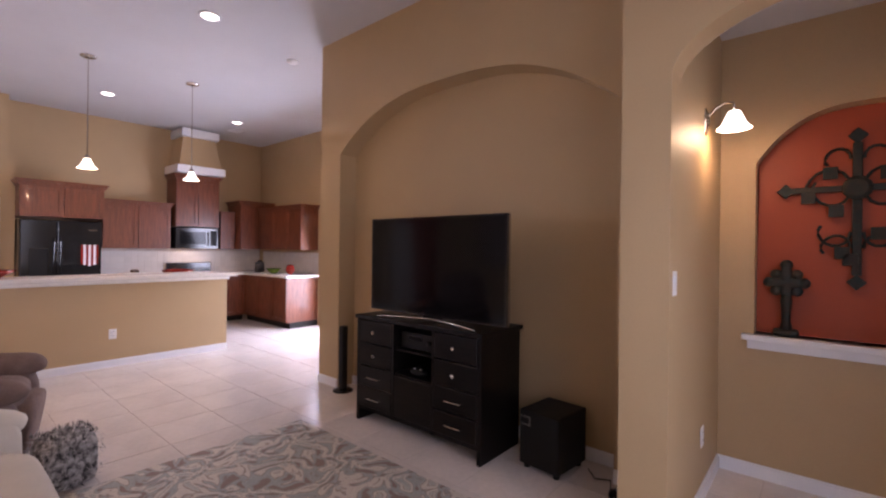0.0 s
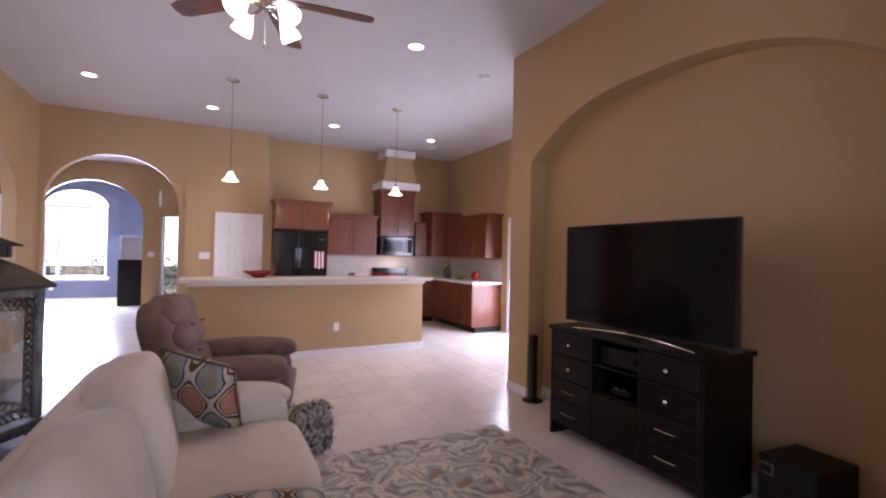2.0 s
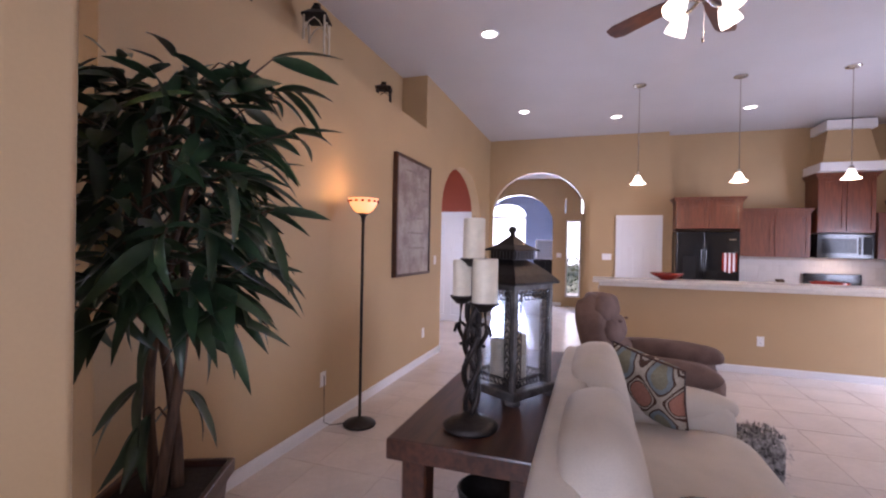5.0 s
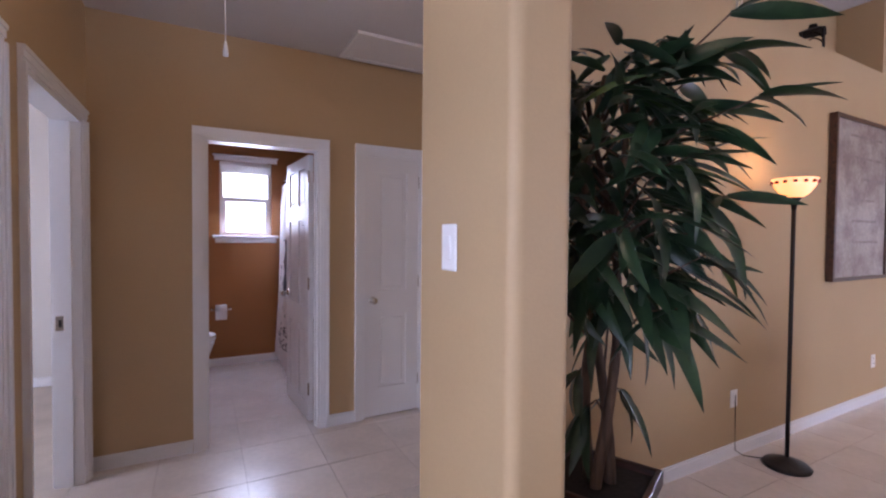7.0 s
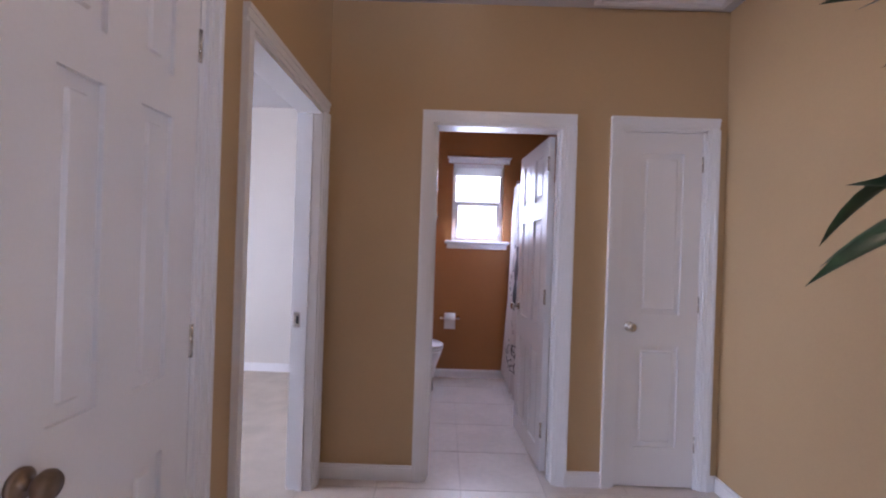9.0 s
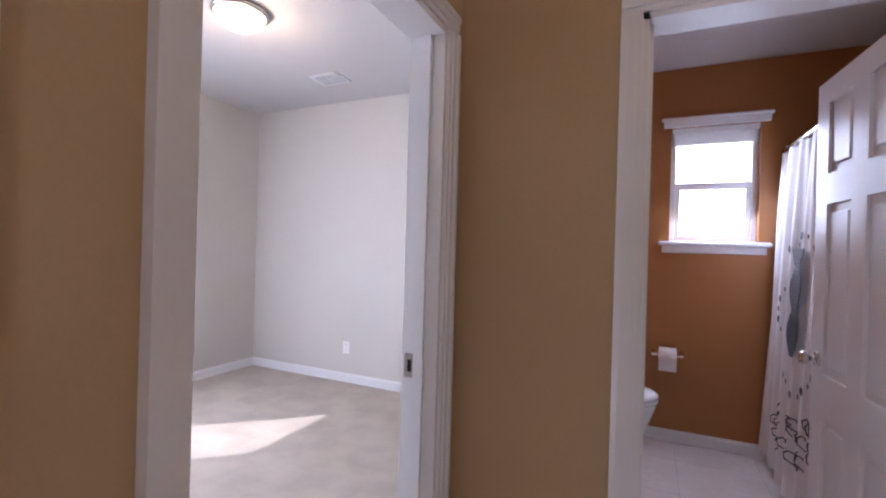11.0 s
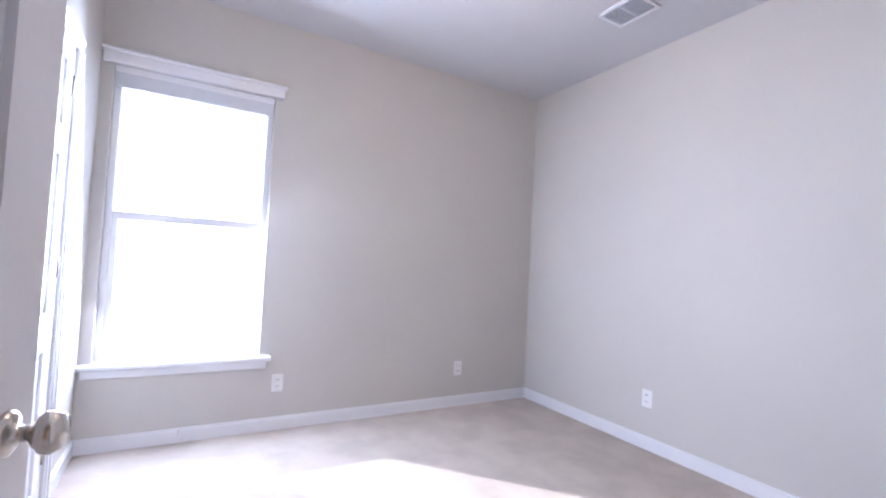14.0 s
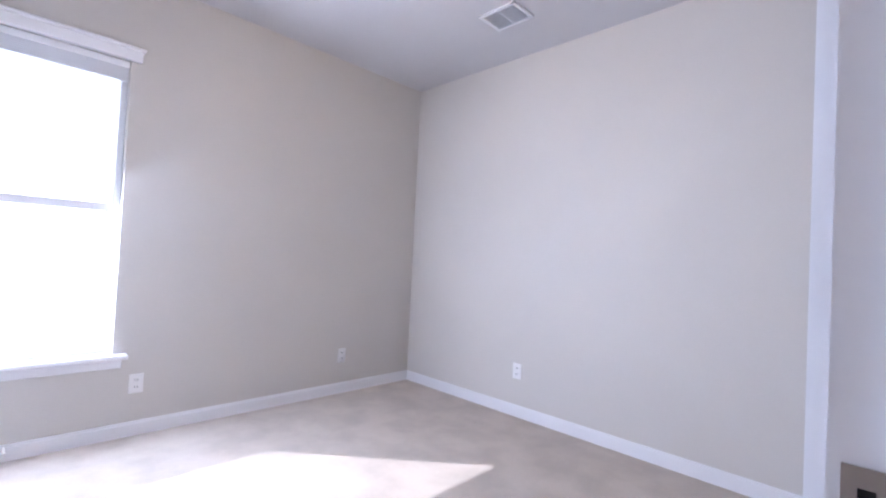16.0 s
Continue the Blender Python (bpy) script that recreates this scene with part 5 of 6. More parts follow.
# floor lamp
tl = thing("floor_lamp", "slim black torchiere floor lamp with amber glass bowl", "floor lamp", (-2.99, -3.93, 0))
part("base", lathe([(0, 0), (0.125, 0), (0.13, 0.012), (0.115, 0.028), (0.05, 0.05), (0.018, 0.065), (0, 0.065)], 28), "iron", tl, smooth=True)
part("pole", tube([(0, 0, 0.06), (0, 0, 1.66)], 0.012, 10), "iron", tl, smooth=True)
part("cup", lathe([(0.012, 1.60), (0.02, 1.65), (0.045, 1.675), (0, 1.675)], 20), "iron", tl, smooth=True)
sh = part("shade", lathe([(0.04, 1.675), (0.075, 1.70), (0.105, 1.745), (0.118, 1.79), (0.113, 1.79), (0.10, 1.748), (0.07, 1.706), (0.0, 1.69)], 28), "amber", tl, "lit amber stained glass bowl", smooth=True)
for i in range(14):
    a = 2 * math.pi * i / 14
    part("glass_drop", lathe([(0, 0), (0.012, 0.004), (0.012, 0.018), (0, 0.022)], 8, at=(0.114 * math.cos(a), 0.114 * math.sin(a), 1.757)), "redglass", sh)
part("cord", tube([(0.02, -0.10, 0.01), (0.10, -0.20, 0.006), (0.17, -0.215, 0.05), (0.165, -0.222, 0.25), (0.16, -0.226, 0.40)], 0.003, 6), "blackmat", tl)
bulb("torchiere_bulb", (-2.99, -3.93, 1.80), 3.5, (1, 0.62, 0.28))

art = thing("wall_art", "tall distressed beige canvas panel in dark frame", "wall art", (-4.535, -4.168, 1.745))
part("panel", box(-0.47, 0.47, 0.012, 0.035, -0.62, 0.62), "art", art)
for a in ((-0.50, 0.50, 0.62, 0.65), (-0.50, 0.50, -0.65, -0.62), (-0.50, -0.47, -0.62, 0.62), (0.47, 0.50, -0.62, 0.62)):
    part("frame_bar", box(a[0], a[1], 0, 0.05, a[2], a[3]), "table", art)
rng = random.Random(8)
for i in range(6):
    z = 0.50 - i * 0.17
    x0 = -0.40 + rng.random() * 0.15
    part("faded_bar", box(x0, x0 + rng.uniform(0.35, 0.6), 0.035, 0.0355, z, z + 0.02), "faded", art)


def small_lantern(x, y, h, w, material, label):
    l = thing("small_lantern", label, "lantern", (x, y, 2.87), 20)
    part("base", pyramid([(w / 2, 0), (w / 2, 0.02)]), material, l)
    for sx in (-1, 1):
        for sy in (-1, 1):
            part("post", tube([(sx * w * 0.42, sy * w * 0.42, 0.02), (sx * w * 0.42, sy * w * 0.42, h * 0.7)], 0.008, 6), material, l)
    for k in range(4):
        part("arch_bar", moved(tube([(-w * 0.4, -w * 0.42, h * 0.45), (-w * 0.2, -w * 0.42, h * 0.6), (0, -w * 0.42, h * 0.66), (w * 0.2, -w * 0.42, h * 0.6), (w * 0.4, -w * 0.42, h * 0.45)], 0.005, 6), pose(0, 0, 0, 0, 0, 90 * k)), material, l)
    part("roof", pyramid([(w * 0.52, h * 0.7), (w * 0.5, h * 0.73), (w * 0.2, h * 0.85), (w * 0.14, h * 0.92)]), "iron", l)
    part("finial", lathe([(0, h * 0.92), (0.02, h * 0.92), (0.03, h * 0.96), (0, h)], 12), "iron", l, smooth=True)
    return l


small_lantern(-2.86, -4.30, 0.46, 0.19, "wax", "white weathered lantern with dark roof on the ledge")
small_lantern(-4.05, -4.30, 0.26, 0.16, "iron", "small dark metal lantern on the plant ledge")
small_lantern(-2.05, -4.32, 0.40, 0.15, "iron", "dark metal lantern on the plant ledge")

# vestibule niche
sill = solo("niche_sill", box(-0.13, 1.03, 1.58, 1.77, 0.865, 0.90), "white", "white wooden sill of the arched niche", "sill", "structure", bevel=0.006)
solo("niche_apron", box(-0.10, 1.0, 1.612, 1.639, 0.81, 0.865), "white", "white moulding under the niche sill", "sill", "structure", bevel=0.004)
cr = thing("wall_cross", "large ornate weathered metal wall cross", "wall cross", (0.41, 1.755, 1.685))
cr.scale = (0.92, 1, 0.95)
bm = box(-0.024, 0.024, -0.02, 0.0, -0.42, 0.40)
part("upright", bm, "verdigris", cr, bevel=0.006)
part("crossbar", box(-0.33, 0.33, -0.024, -0.004, 0.10, 0.14), "verdigris", cr, bevel=0.006)
part("centre_plate", moved(lathe([(0, 0), (0.075, 0), (0.07, 0.012), (0.05, 0.02), (0, 0.022)], 12), pose(0, -0.02, 0.12, 90)), "verdigris", cr)
for x, z in ((-0.36, 0.12), (0.36, 0.12), (0, 0.44), (0, -0.46)):
    part("diamond", moved(box(-0.035, 0.035, -0.026, -0.006, -0.035, 0.035), pose(x, 0, z, 0, 45, 0)), "verdigris", cr, bevel=0.004)
for x, z in ((-0.24, 0.07), (0.22, 0.06), (-0.10, -0.02), (-0.07, -0.28), (0.10, -0.16), (0.14, 0.20), (-0.13, 0.22), (-0.03, -0.32)):
    part("plaque", box(x - 0.038, x + 0.038, -0.034, -0.020, z - 0.038, z + 0.038), "verdigris", cr, bevel=0.005)
for sx in (-1, 1):
    for z0, r, up in ((0.12, 0.14, 1), (0.12, 0.12, -1), (-0.25, 0.09, 1), (-0.15, 0.10, -1), (0.30, 0.08, 1)):
        pts = [(sx * (0.03 + r * (1 - math.cos(t)) * 0.8), -0.016, z0 + up * r * math.sin(t) * (1 - t / 12)) for t in [i * 0.42 for i in range(10)]]
        part("scroll", tube(pts, 0.009, 7), "verdigris", cr)
st = cushion(0, 0, 0.02, 0.13, 0.10, 0.045, 5, 8)
lathe([(0.035, 0.04), (0.022, 0.09), (0.025, 0.16), (0.03, 0.22), (0.02, 0.26), (0.0, 0.27)], 14, st)
cushion(0, 0, 0.33, 0.06, 0.04, 0.26, 3, 10, bm=st)
cushion(0, 0, 0.33, 0.20, 0.04, 0.07, 3, 10, bm=st)
for x, z in ((-0.085, 0.33), (0.085, 0.33), (0, 0.44), (-0.05, 0.38), (0.05, 0.38), (0.05, 0.28), (-0.05, 0.28)):
    cushion(x, 0, z, 0.065, 0.045, 0.065, 2, 8, bm=st)
ob = solo("cross_statuette", moved(st, pose(0.09, 1.70, 0.90)), "verdigris", "small weathered cross statuette on the niche sill", "statuette", smooth=True)

# ---- kitchen ----
bar = solo("wall_bar", box(-6.13, -6.01, -2.12, 0.98, 0, 1.0), "tan", "tan painted half wall under the breakfast bar", "wall", "structure")
bt = thing("bar_top", "white raised breakfast bar top on the half wall", "worktop", (0, 0, 0))
part("slab", box(-6.30, -5.80, -2.20, 1.03, 1.012, 1.062), "counter", bt, bevel=0.01, seg=3)
part("moulding", box(-6.0, -5.93, -2.12, 0.98, 0.965, 1.011), "counter", bt, bevel=0.006)
part("kitchen_counter", box(-6.78, -6.135, -2.12, 0.98, 0.87, 0.91), "counter", bt)


def cabinet(name, label, axis, x0, x1, y0, y1, z0, z1, doors, crown=True, face="x", knobs=False, toe=False):
    """A cherry cabinet unit: carcass, framed doors with inset panels, crown moulding."""
    c = tagged(new(name), label, "cabinet")
    zb = z0 + (0.1 if toe else 0)
    part("body", box(x0, x1, y0, y1, zb, z1), "cherry", c)
    if toe:
        part("toe_kick", box(x0, x1 - 0.05, y0, y1, z0, zb) if face == "x" else box(x0, x1, y0 + 0.05, y1, z0, zb), "blackmat", c)
    a, b = (y0, y1) if face == "x" else (x0, x1)
    w = (b - a) / doors
    for i in range(doors):
        u0, u1, g = a + i * w + 0.006, a + (i + 1) * w - 0.006, 0.055
        d = bmesh.new()
        for q in ((u0, u0 + g, zb + 0.01, z1 - 0.01), (u1 - g, u1, zb + 0.01, z1 - 0.01), (u0 + g, u1 - g, zb + 0.01, zb + 0.01 + g), (u0 + g, u1 - g, z1 - 0.01 - g, z1 - 0.01)):
            box(x1, x1 + 0.02, *q, d) if face == "x" else box(q[0], q[1], y0 - 0.02, y0, q[2], q[3], d)
        dd = part("door", d, "cherry", c)
        q = (u0 + g, u1 - g, zb + 0.01 + g, z1 - 0.01 - g)
        part("door_panel", box(x1, x1 + 0.009, *q) if face == "x" else box(q[0], q[1], y0 - 0.009, y0, q[2], q[3]), "cherry", dd)
    if crown:
        for k, (e, za, zb2) in enumerate(((0.018, 0.0, 0.03), (0.035, 0.03, 0.055), (0.05, 0.055, 0.075))):
            part("crown_moulding", box(x0, x1 + e, y0 - e, y1 + e, z1 + za, z1 + zb2) if face == "x" else box(x0 - e, x1 + e, y0 - e, y1, z1 + za, z1 + zb2), "cherry", c)
    return c


KB = -8.858
cabinet("wall_cabinet", "cherry wood cabinet above the refrigerator", "x", KB, -8.12, -0.90, 0.05, 1.80, 2.24, 2)
cabinet("wall_cabinet", "cherry wood wall cabinet with two doors", "x", KB, -8.50, 0.11, 1.09, 1.36, 2.08, 2)
cabinet("wall_cabinet", "tall cherry wood cabinet above the microwave", "x", KB, -8.42, 1.14, 1.88, 1.76, 2.62, 2)
cabinet("wall_cabinet", "narrow cherry wood wall cabinet", "x", KB, -8.50, 1.94, 2.22, 1.36, 2.08, 1, crown=False)
cabinet("wall_cabinet", "raised cherry wood corner wall cabinet", "x", KB, -8.30, 2.24, 2.928, 1.36, 2.22, 1)
cabinet("wall_cabinet", "cherry wood wall cabinet on the side wall", "y", -8.24, -6.74, 2.60, 2.928, 1.36, 2.10, 3, face="y")
for y0, y1 in ((0.10, 0.60), (0.60, 1.10), (1.92, 2.30)):
    cabinet("base_cabinet", "cherry wood base cabinet under the counter", "x", KB, -8.26, y0, y1, 0, 0.87, 1, crown=False, toe=True)
for x0, x1 in ((-8.26, -7.75), (-7.75, -7.24), (-7.24, -6.73)):
    cabinet("base_cabinet", "cherry wood base cabinet on the side wall", "y", x0, x1, 2.32, 2.928, 0, 0.87, 1, crown=False, face="y", toe=True)
wt = thing("kitchen_worktop", "white kitchen worktop along two walls", "worktop")
part("side_slab", box(KB, -6.68, 2.28, 2.928, 0.872, 0.912), "counter", wt, bevel=0.006)
part("back_slab", box(KB, -8.22, 0.08, 1.10, 0.872, 0.912), "counter", wt, bevel=0.006)
part("back_slab", box(KB, -8.22, 1.90, 2.28, 0.872, 0.912), "counter", wt, bevel=0.006)
bs = thing("splashback", "small pale grey square splashback tiles", "tiles")
tile_me = mesh_of("tile", box(0, 0.004, 0.001, 0.099, 0.001, 0.099), "backsplash")
tile_me2 = mesh_of("tile", box(0.001, 0.099, -0.004, 0, 0.001, 0.099), "backsplash")
part("backing", box(KB - 0.001, KB + 0.001, 0.08, 2.92, 0.912, 1.36), "grout", bs)
for i in range(28):
    for j in range(4):
        o = new("tile", tile_me)
        o.parent, o.location = bs, (KB + 0.001, 0.10 + 0.1 * i, 0.914 + 0.1 * j)
for i in range(20):
    for j in range(4):
        o = new("tile", tile_me2)
        o.parent, o.location = bs, (-8.72 + 0.1 * i, 2.929, 0.914 + 0.1 * j)

hd = thing("hood_chimney", "tan range hood chimney with white mouldings", "range hood")
part("chimney", pyramid([(0.36, 2.84), (0.27, 3.36)]), "tan", hd).location = (-8.66, 1.51, 0)
part("lower_moulding", box(KB, -8.24, 1.10, 1.92, 2.70, 2.84), "white", hd, "white moulding", bevel=0.01)
part("upper_moulding", box(KB, -8.30, 1.19, 1.83, 3.36, 3.50), "white", hd, "white moulding", bevel=0.01)
mw = thing("microwave", "black built-in microwave under the cabinet", "microwave", (-8.44, 1.51, 1.36))
part("case", box(-0.41, 0.03, -0.36, 0.36, 0, 0.38), "black", mw, bevel=0.006)
part("window", box(0.03, 0.036, -0.30, 0.14, 0.08, 0.31), "screen", mw)
part("handle", tube([(0.05, 0.18, 0.06), (0.055, 0.18, 0.19), (0.05, 0.18, 0.32)], 0.008, 8), "black", mw)
part("keypad", box(0.03, 0.034, 0.22, 0.33, 0.06, 0.33), "blackmat", mw)
rg = thing("cooking_range", "black kitchen range with raised back panel", "stove", (-8.45, 1.51, 0))
part("body", box(-0.40, 0.20, -0.38, 0.38, 0.0, 0.90), "black", rg, bevel=0.006)
part("cooktop", box(-0.40, 0.22, -0.385, 0.385, 0.90, 0.925), "screen", rg, bevel=0.004)
part("back_panel", box(-0.40, -0.32, -0.38, 0.38, 0.925, 1.10), "black", rg, bevel=0.01)
part("oven_handle", tube([(0.24, -0.3, 0.78), (0.25, 0, 0.78), (0.24, 0.3, 0.78)], 0.012, 8), "chrome", rg)
area("hood_task_light", (-8.5, 1.51, 1.352), (-8.62, 1.51, 0.92), 0.3, 0.1, 3, WARM)
fr = thing("refrigerator", "glossy black side-by-side refrigerator beside the pantry", "refrigerator", (-8.2, -0.43, 0))
part("body", box(-0.62, 0.0, -0.46, 0.46, 0.02, 1.76), "black", fr, bevel=0.006)
for y0, y1 in ((-0.455, -0.07), (-0.06, 0.455)):
    d = part("door", box(0.002, 0.06, y0, y1, 0.05, 1.75), "black", fr, bevel=0.012, seg=3)
    yh = -0.10 if y1 < 0 else -0.03
    part("handle", tube([(0.06, yh, 0.6), (0.10, yh, 0.65), (0.10, yh, 1.45), (0.06, yh, 1.5)], 0.012, 8), "black", d)
part("dispenser", box(0.060, 0.064, -0.36, -0.16, 0.95, 1.35), "blackmat", fr)
part("badge", box(0.060, 0.063, 0.30, 0.40, 1.62, 1.635), "chrome", fr)
tw_ = thing("kitchen_towel", "red and white striped towel hanging on the refrigerator", "towel", (-8.132, -0.12, 1.25))
for i in range(7):
    part("stripe", moved(box(0.0, 0.008, -0.105 + 0.03 * i, -0.075 + 0.03 * i, -0.16 + 0.01 * abs(i - 3), 0.16), pose(0, 0, 0)), "redglass" if i % 2 == 0 else "cloth", tw_)


def bowl(x, y, z, r, h, material, label):
    b = thing("bowl", label, "bowl", (x, y, z))
    part("dish", lathe([(0, 0), (r * 0.35, 0), (r * 0.4, 0.01), (r * 0.75, h * 0.55), (r, h), (r * 0.97, h), (r * 0.7, h * 0.6), (0, 0.015)], 28), material, b, smooth=True)
    return b


bowl(-6.05, -1.32, 1.062, 0.20, 0.085, "redglass", "wide red glass bowl on the bar")
bowl(-6.55, 0.55, 0.91, 0.20, 0.17, "redglass", "deep red bowl on the kitchen counter")
bowl(-7.7, 2.6, 0.912, 0.14, 0.09, "green", "green glazed bowl on the worktop")
rb = bowl(-7.15, 2.62, 0.912, 0.10, 0.09, "redglass", "red and white bowl with red fruit")
part("fruit", cushion(0, 0, 0.12, 0.15, 0.15, 0.13, 2.2, 8), "redglass", rb, smooth=True)
fl = thing("snack_dish", "small dish of snacks on the kitchen counter", "dish", (-6.5, 0.02, 0.91))
part("plate", lathe([(0, 0.12), (0.12, 0.13), (0.13, 0.15), (0.0, 0.14)], 20), "porcelain", fl, smooth=True)
part("foot", lathe([(0.05, 0), (0.02, 0.03), (0.02, 0.12), (0.0, 0.12)], 12), "porcelain", fl)
for i in range(5):
    part("snack", cushion(-0.05 + 0.025 * i, 0.02 * (-1) ** i, 0.17, 0.05, 0.04, 0.04, 2, 6), "bark", fl)
for y, h in ((2.62, 0.20), (2.70, 0.16), (2.52, 0.17)):
    jar = thing("storage_jar", "clear kitchen jar with dark lid on the worktop", "jar", (-8.35 + (2.7 - y), y, 0.912), group="jars on the worktop")
    part("body", lathe([(0, 0), (0.05, 0), (0.052, h - 0.03), (0.04, h), (0, h)], 16), "pewter", jar, smooth=True)
    part("lid", lathe([(0, h), (0.042, h), (0.042, h + 0.03), (0, h + 0.032)], 16), "blackmat", jar)
sm = thing("smoke_detector", "round white smoke detector on the ceiling", "smoke detector", (-4.35, 0.95, H))
part("cover", lathe([(0, -0.03), (0.05, -0.028), (0.065, -0.012), (0.065, -0.001), (0, -0.001)], 20), "plate", sm, smooth=True)

# ---- study beyond the foyer ----
bc = thing("dark_bookcase", "dark low cabinet in the study", "cabinet", (-13.2, -3.5, 0))
part("body", box(-0.25, 0.25, -0.34, 0.30, 0, 1.12), "espresso", bc, bevel=0.006)
part("door", box(0.25, 0.27, -0.33, -0.02, 0.08, 1.08), "espresso", bc)
part("door", box(0.25, 0.27, 0.0, 0.29, 0.08, 1.08), "espresso", bc)
ds = thing("white_shelf_unit", "pale glass-front shelf unit standing on the cabinet", "shelf", (-13.2, -3.5, 1.12))
for z in (0.0, 0.27, 0.54):
    part("shelf", box(-0.2, 0.2, -0.30, 0.26, z, z + 0.025), "white", ds)
for y in (-0.30, 0.24):
    part("side", box(-0.2, 0.2, y, y + 0.02, 0.025, 0.54), "white", ds)
part("back", box(-0.2, -0.19, -0.28, 0.24, 0.025, 0.54), "white", ds)

# ---- bathroom ----
to = thing("toilet", "white porcelain toilet against the bathroom wall", "toilet", (0.31, -7.45, 0))
part("bowl", lathe([(0, 0), (0.12, 0), (0.11, 0.1), (0.15, 0.25), (0.19, 0.36), (0.19, 0.39), (0, 0.39)], 24, squash=0.9), "porcelain", to, smooth=True)
part("seat", lathe([(0, 0.39), (0.20, 0.39), (0.205, 0.405), (0.19, 0.42), (0, 0.42)], 28, squash=0.9), "porcelain", to, smooth=True)
part("lid", lathe([(0, 0.42), (0.20, 0.42), (0.205, 0.435), (0.185, 0.45), (0, 0.455)], 28, squash=0.9), "porcelain", to, smooth=True)
part("tank", box(0.02, 0.185, -0.21, 0.21, 0.40, 0.76), "porcelain", to, bevel=0.02, seg=3)
tp = thing("toilet_paper", "white toilet roll on a chrome wall holder", "toilet paper", (0.05, -7.83, 0.62))
part("roll", moved(lathe([(0.018, -0.055), (0.055, -0.055), (0.055, 0.055), (0.018, 0.055)], 24), pose(0, 0, 0, 0, 90, 0)), "cloth", tp, smooth=True)
part("sheet", box(-0.055, 0.055, 0.050, 0.054, -0.10, 0.0), "cloth", tp)
part("holder_bar", tube([(-0.09, 0, 0), (0.09, 0, 0)], 0.008, 8), "chrome", tp)
for x in (-0.09, 0.09):
    part("bracket", tube([(x, -0.069, 0.01), (x, 0.0, 0.0)], 0.013, 10), "chrome", tp)
tub = solo("bathtub", box(-1.355, -0.68, -7.895, -6.52, 0, 0.45), "porcelain", "white bathtub behind the shower curtain", "bathtub", bevel=0.03, seg=3)
tubwall = solo("wall_shower", box(-1.355, -0.60, -7.898, -7.88, 0.45, 2.05), "porcelain", "white shower surround panel", "wall", "structure", bevel=0.004)
sc_ = thing("shower_curtain", "white shower curtain with charcoal chain and lettering print", "shower curtain", (-0.60, -7.84, 0.0))


def fold(y, z, amp=0.028):
    flare = 0.13 * (1 - z / 1.98)
    return amp * math.sin(y * 34) + 0.012 * math.sin(y * 75 + z * 2) + flare * 0.6


bm = bmesh.new()
g = []
for i in range(91):
    yy = 1.25 * i / 90
    g.append([bm.verts.new((fold(yy, z), yy - 0.05 * (1 - z / 1.98) * (1 - i / 90), z)) for z in [0.06 + 1.92 * k / 16 for k in range(17)]])
for a, b in zip(g, g[1:]):
    for k in range(16):
        bm.faces.new((a[k], b[k], b[k + 1], a[k + 1]))
cur = part("cloth", bm, "cloth", sc_, smooth=True)
part("rod", tube([(0, -0.05, 2.01), (0, 1.32, 2.01)], 0.012, 10), "chrome", sc_, "chrome rod")
for i in range(9):
    y = 0.03 + i * 0.14
    part("ring", tube([(0.022 * math.cos(t), y, 2.0 + 0.022 * math.sin(t)) for t in [j * 0.63 for j in range(11)]], 0.002, 5), "chrome", sc_)
cy, cz = 0.58, 1.02
for i in range(44):
    a = 2 * math.pi * i / 44
    y, z = cy + 0.33 * math.cos(a), cz + 0.42 * math.sin(a)
    e = 0.022 if i % 2 else 0.014
    o = part("printed_link", moved(lathe([(0, 0), (e, 0), (e, 0.0015), (0, 0.0015)], 8), pose(fold(y, z) + 0.006, y, z, 0, 90, 0)), "print", cur)
rng = random.Random(21)
for i in range(46):
    y, z = cy + rng.uniform(-0.30, 0.30), 0.28 + rng.uniform(0, 0.26)
    pts = [(fold(y + 0.05 * math.cos(t) * (t / 5), z) + 0.008, y + 0.05 * math.cos(t) * (t / 5), z + 0.05 * math.sin(t) * (t / 5)) for t in (0.4, 1.3, 2.2, 3.1, 4.0, 4.9)]
    part("printed_scroll", tube(pts, 0.004, 4), "print", cur)
for i in range(26):
    z = 0.80 + 0.022 * i
    w = 0.05 + 0.09 * abs(math.sin(i * 0.30))
    part("printed_bar", box(fold(cy, z) + 0.010, fold(cy, z) + 0.012, cy - w * 0.8, cy + w * 0.6, z, z + 0.0215), "print", cur)

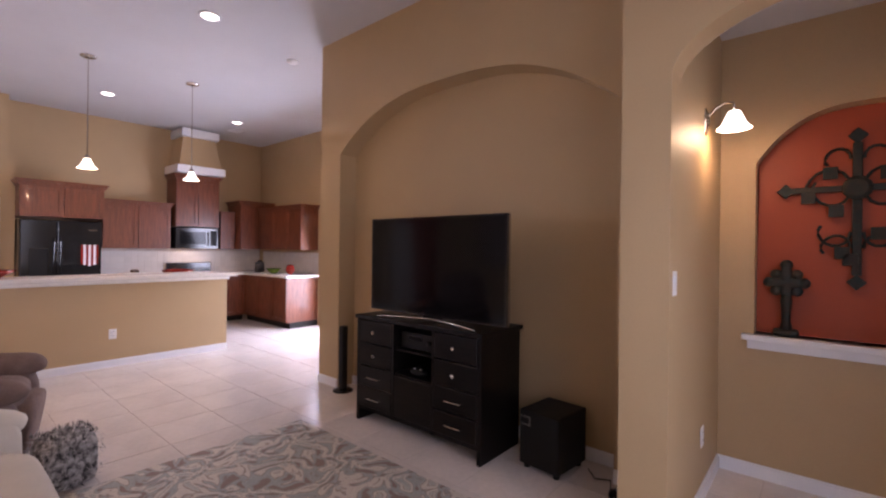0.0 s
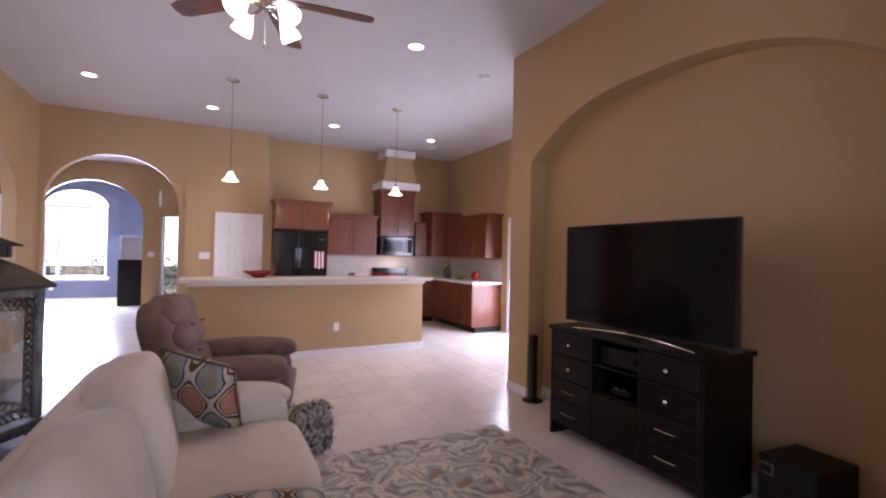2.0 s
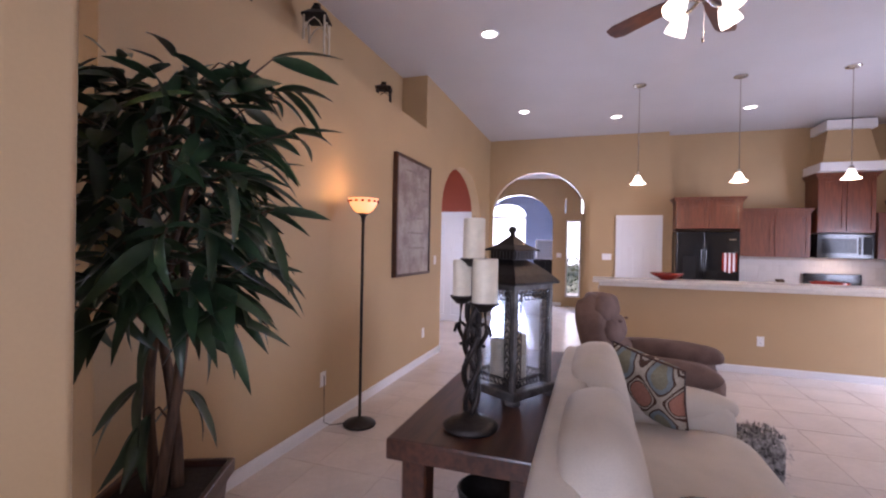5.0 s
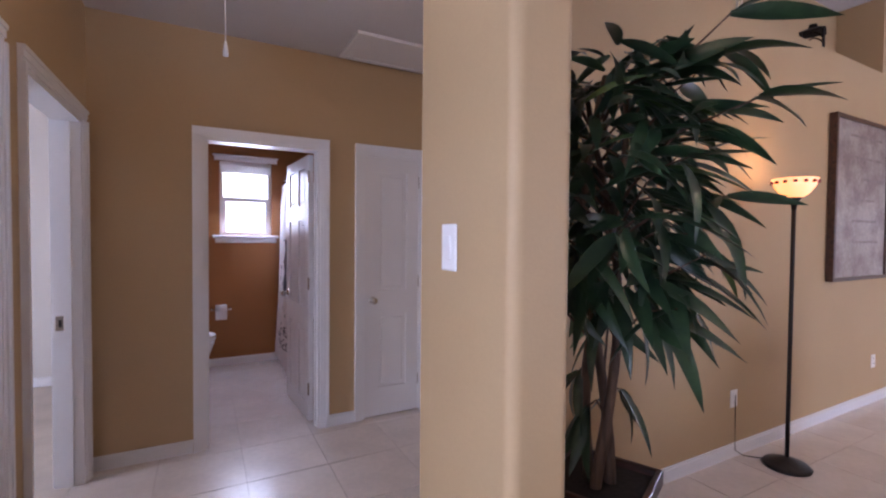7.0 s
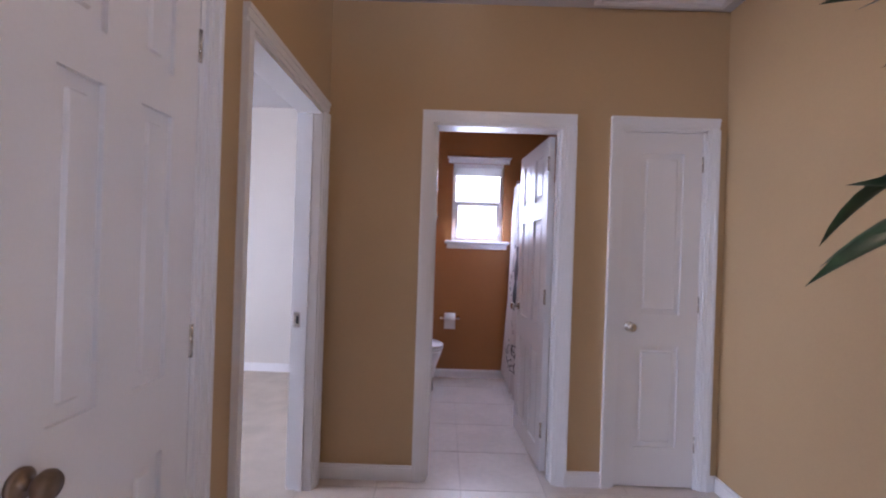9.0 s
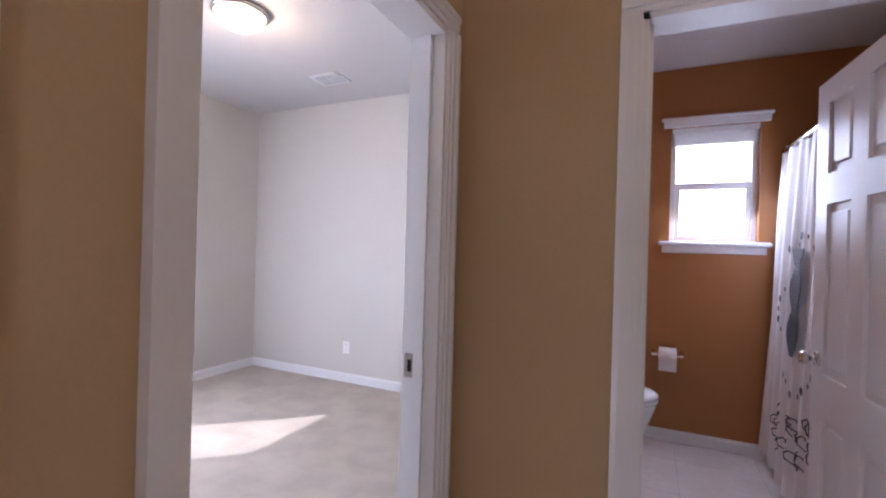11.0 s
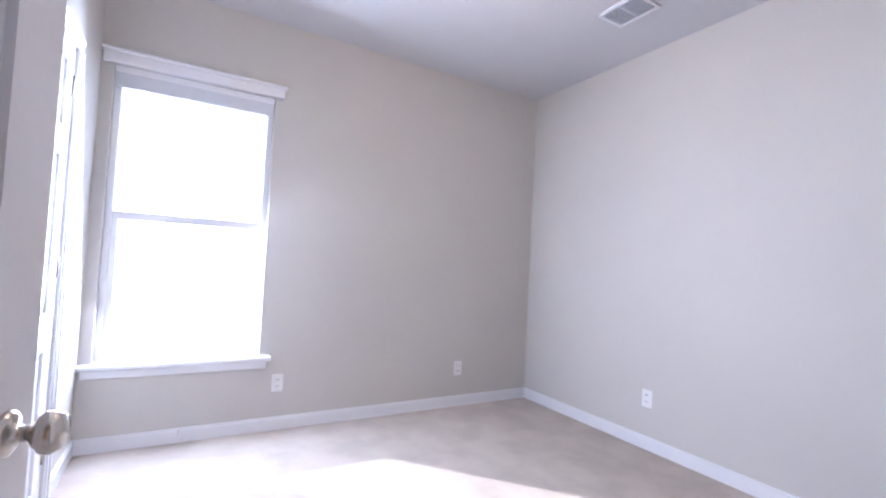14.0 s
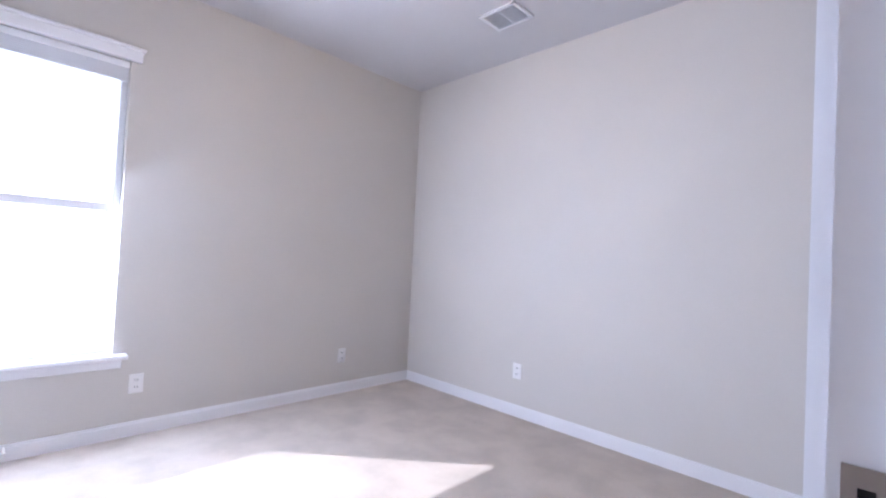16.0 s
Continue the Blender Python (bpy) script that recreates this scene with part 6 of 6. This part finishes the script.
# ---- outside the windows ----
sh_ = thing("hedge", "row of green shrubs outside the study window", "hedge", (-18.0, -5.4, -0.3))
hb = bmesh.new()
rng = random.Random(4)
for i in range(1600):
    p = Vector((rng.uniform(-0.6, 0.6), rng.uniform(-3.2, 3.2), 0))
    p.z = rng.random() ** 0.7 * (1.25 + 0.3 * math.sin(p.y * 3.1))
    q = Euler((rng.uniform(0, 6), rng.uniform(0, 6), rng.uniform(0, 6))).to_matrix()
    hb.faces.new([hb.verts.new(p + q @ Vector(v)) for v in ((-0.07, 0, 0), (0, -0.03, 0), (0.07, 0, 0), (0, 0.03, 0))])
part("foliage", hb, "shrub", sh_)
# Plain glowing cards added for overexposed daylight; they also light the rooms.
sky_card = bpy.data.materials.new("daylight_glow")
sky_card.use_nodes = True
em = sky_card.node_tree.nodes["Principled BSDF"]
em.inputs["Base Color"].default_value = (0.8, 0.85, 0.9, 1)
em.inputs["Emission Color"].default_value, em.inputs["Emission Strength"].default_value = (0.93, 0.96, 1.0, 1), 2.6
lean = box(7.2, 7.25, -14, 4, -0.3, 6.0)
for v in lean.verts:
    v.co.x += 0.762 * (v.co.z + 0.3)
solo("backdrop_bedroom", lean, sky_card, "plain glowing card for overexposed daylight beyond the window", "backdrop", "structure")
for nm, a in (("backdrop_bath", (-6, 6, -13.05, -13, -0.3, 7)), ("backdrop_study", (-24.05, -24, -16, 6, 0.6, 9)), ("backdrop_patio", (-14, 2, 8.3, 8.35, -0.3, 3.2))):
    solo(nm, box(*a), sky_card, "plain glowing card for overexposed daylight beyond the window", "backdrop", "structure")

# ---- floor tiles ----
P, T = 0.465, 0.004
tile_mesh = mesh_of("floor_tile", box(-P / 2 + 0.003, P / 2 - 0.003, -P / 2 + 0.003, P / 2 - 0.003, -0.006, 0.0), "tile")
rest = bmesh.new()
for i in range(-33, 5):
    for j in range(-18, 8):
        x, y = -0.003 + P * (i + 0.5), -5.50 + P * (j + 12)
        if x > 0.80 and y < -3.4 or x > 1.6 or y > 2.9 or y < -7.9 or x < -14.4 or (y < -6.2 and x < -2):
            continue
        x0, x1 = x - P / 2 + 0.003, min(x + P / 2 - 0.003, 0.868 if y < -3.4 else 1.6)
        if -4.6 < x and -6.2 < y < 1.2 and x1 > x + 0.2 and (x > -2.9 or y < 0.4) :
            o = new("tile", tile_mesh)
            o.parent, o.location = floor, (x, y, 0)
        elif x1 > x0:
            box(x0, x1, y - P / 2 + 0.003, y + P / 2 - 0.003, -0.006, 0.0, rest)
ob = part("far_tiles", rest, "tile", floor)
tagged(ob, kind="stuff")
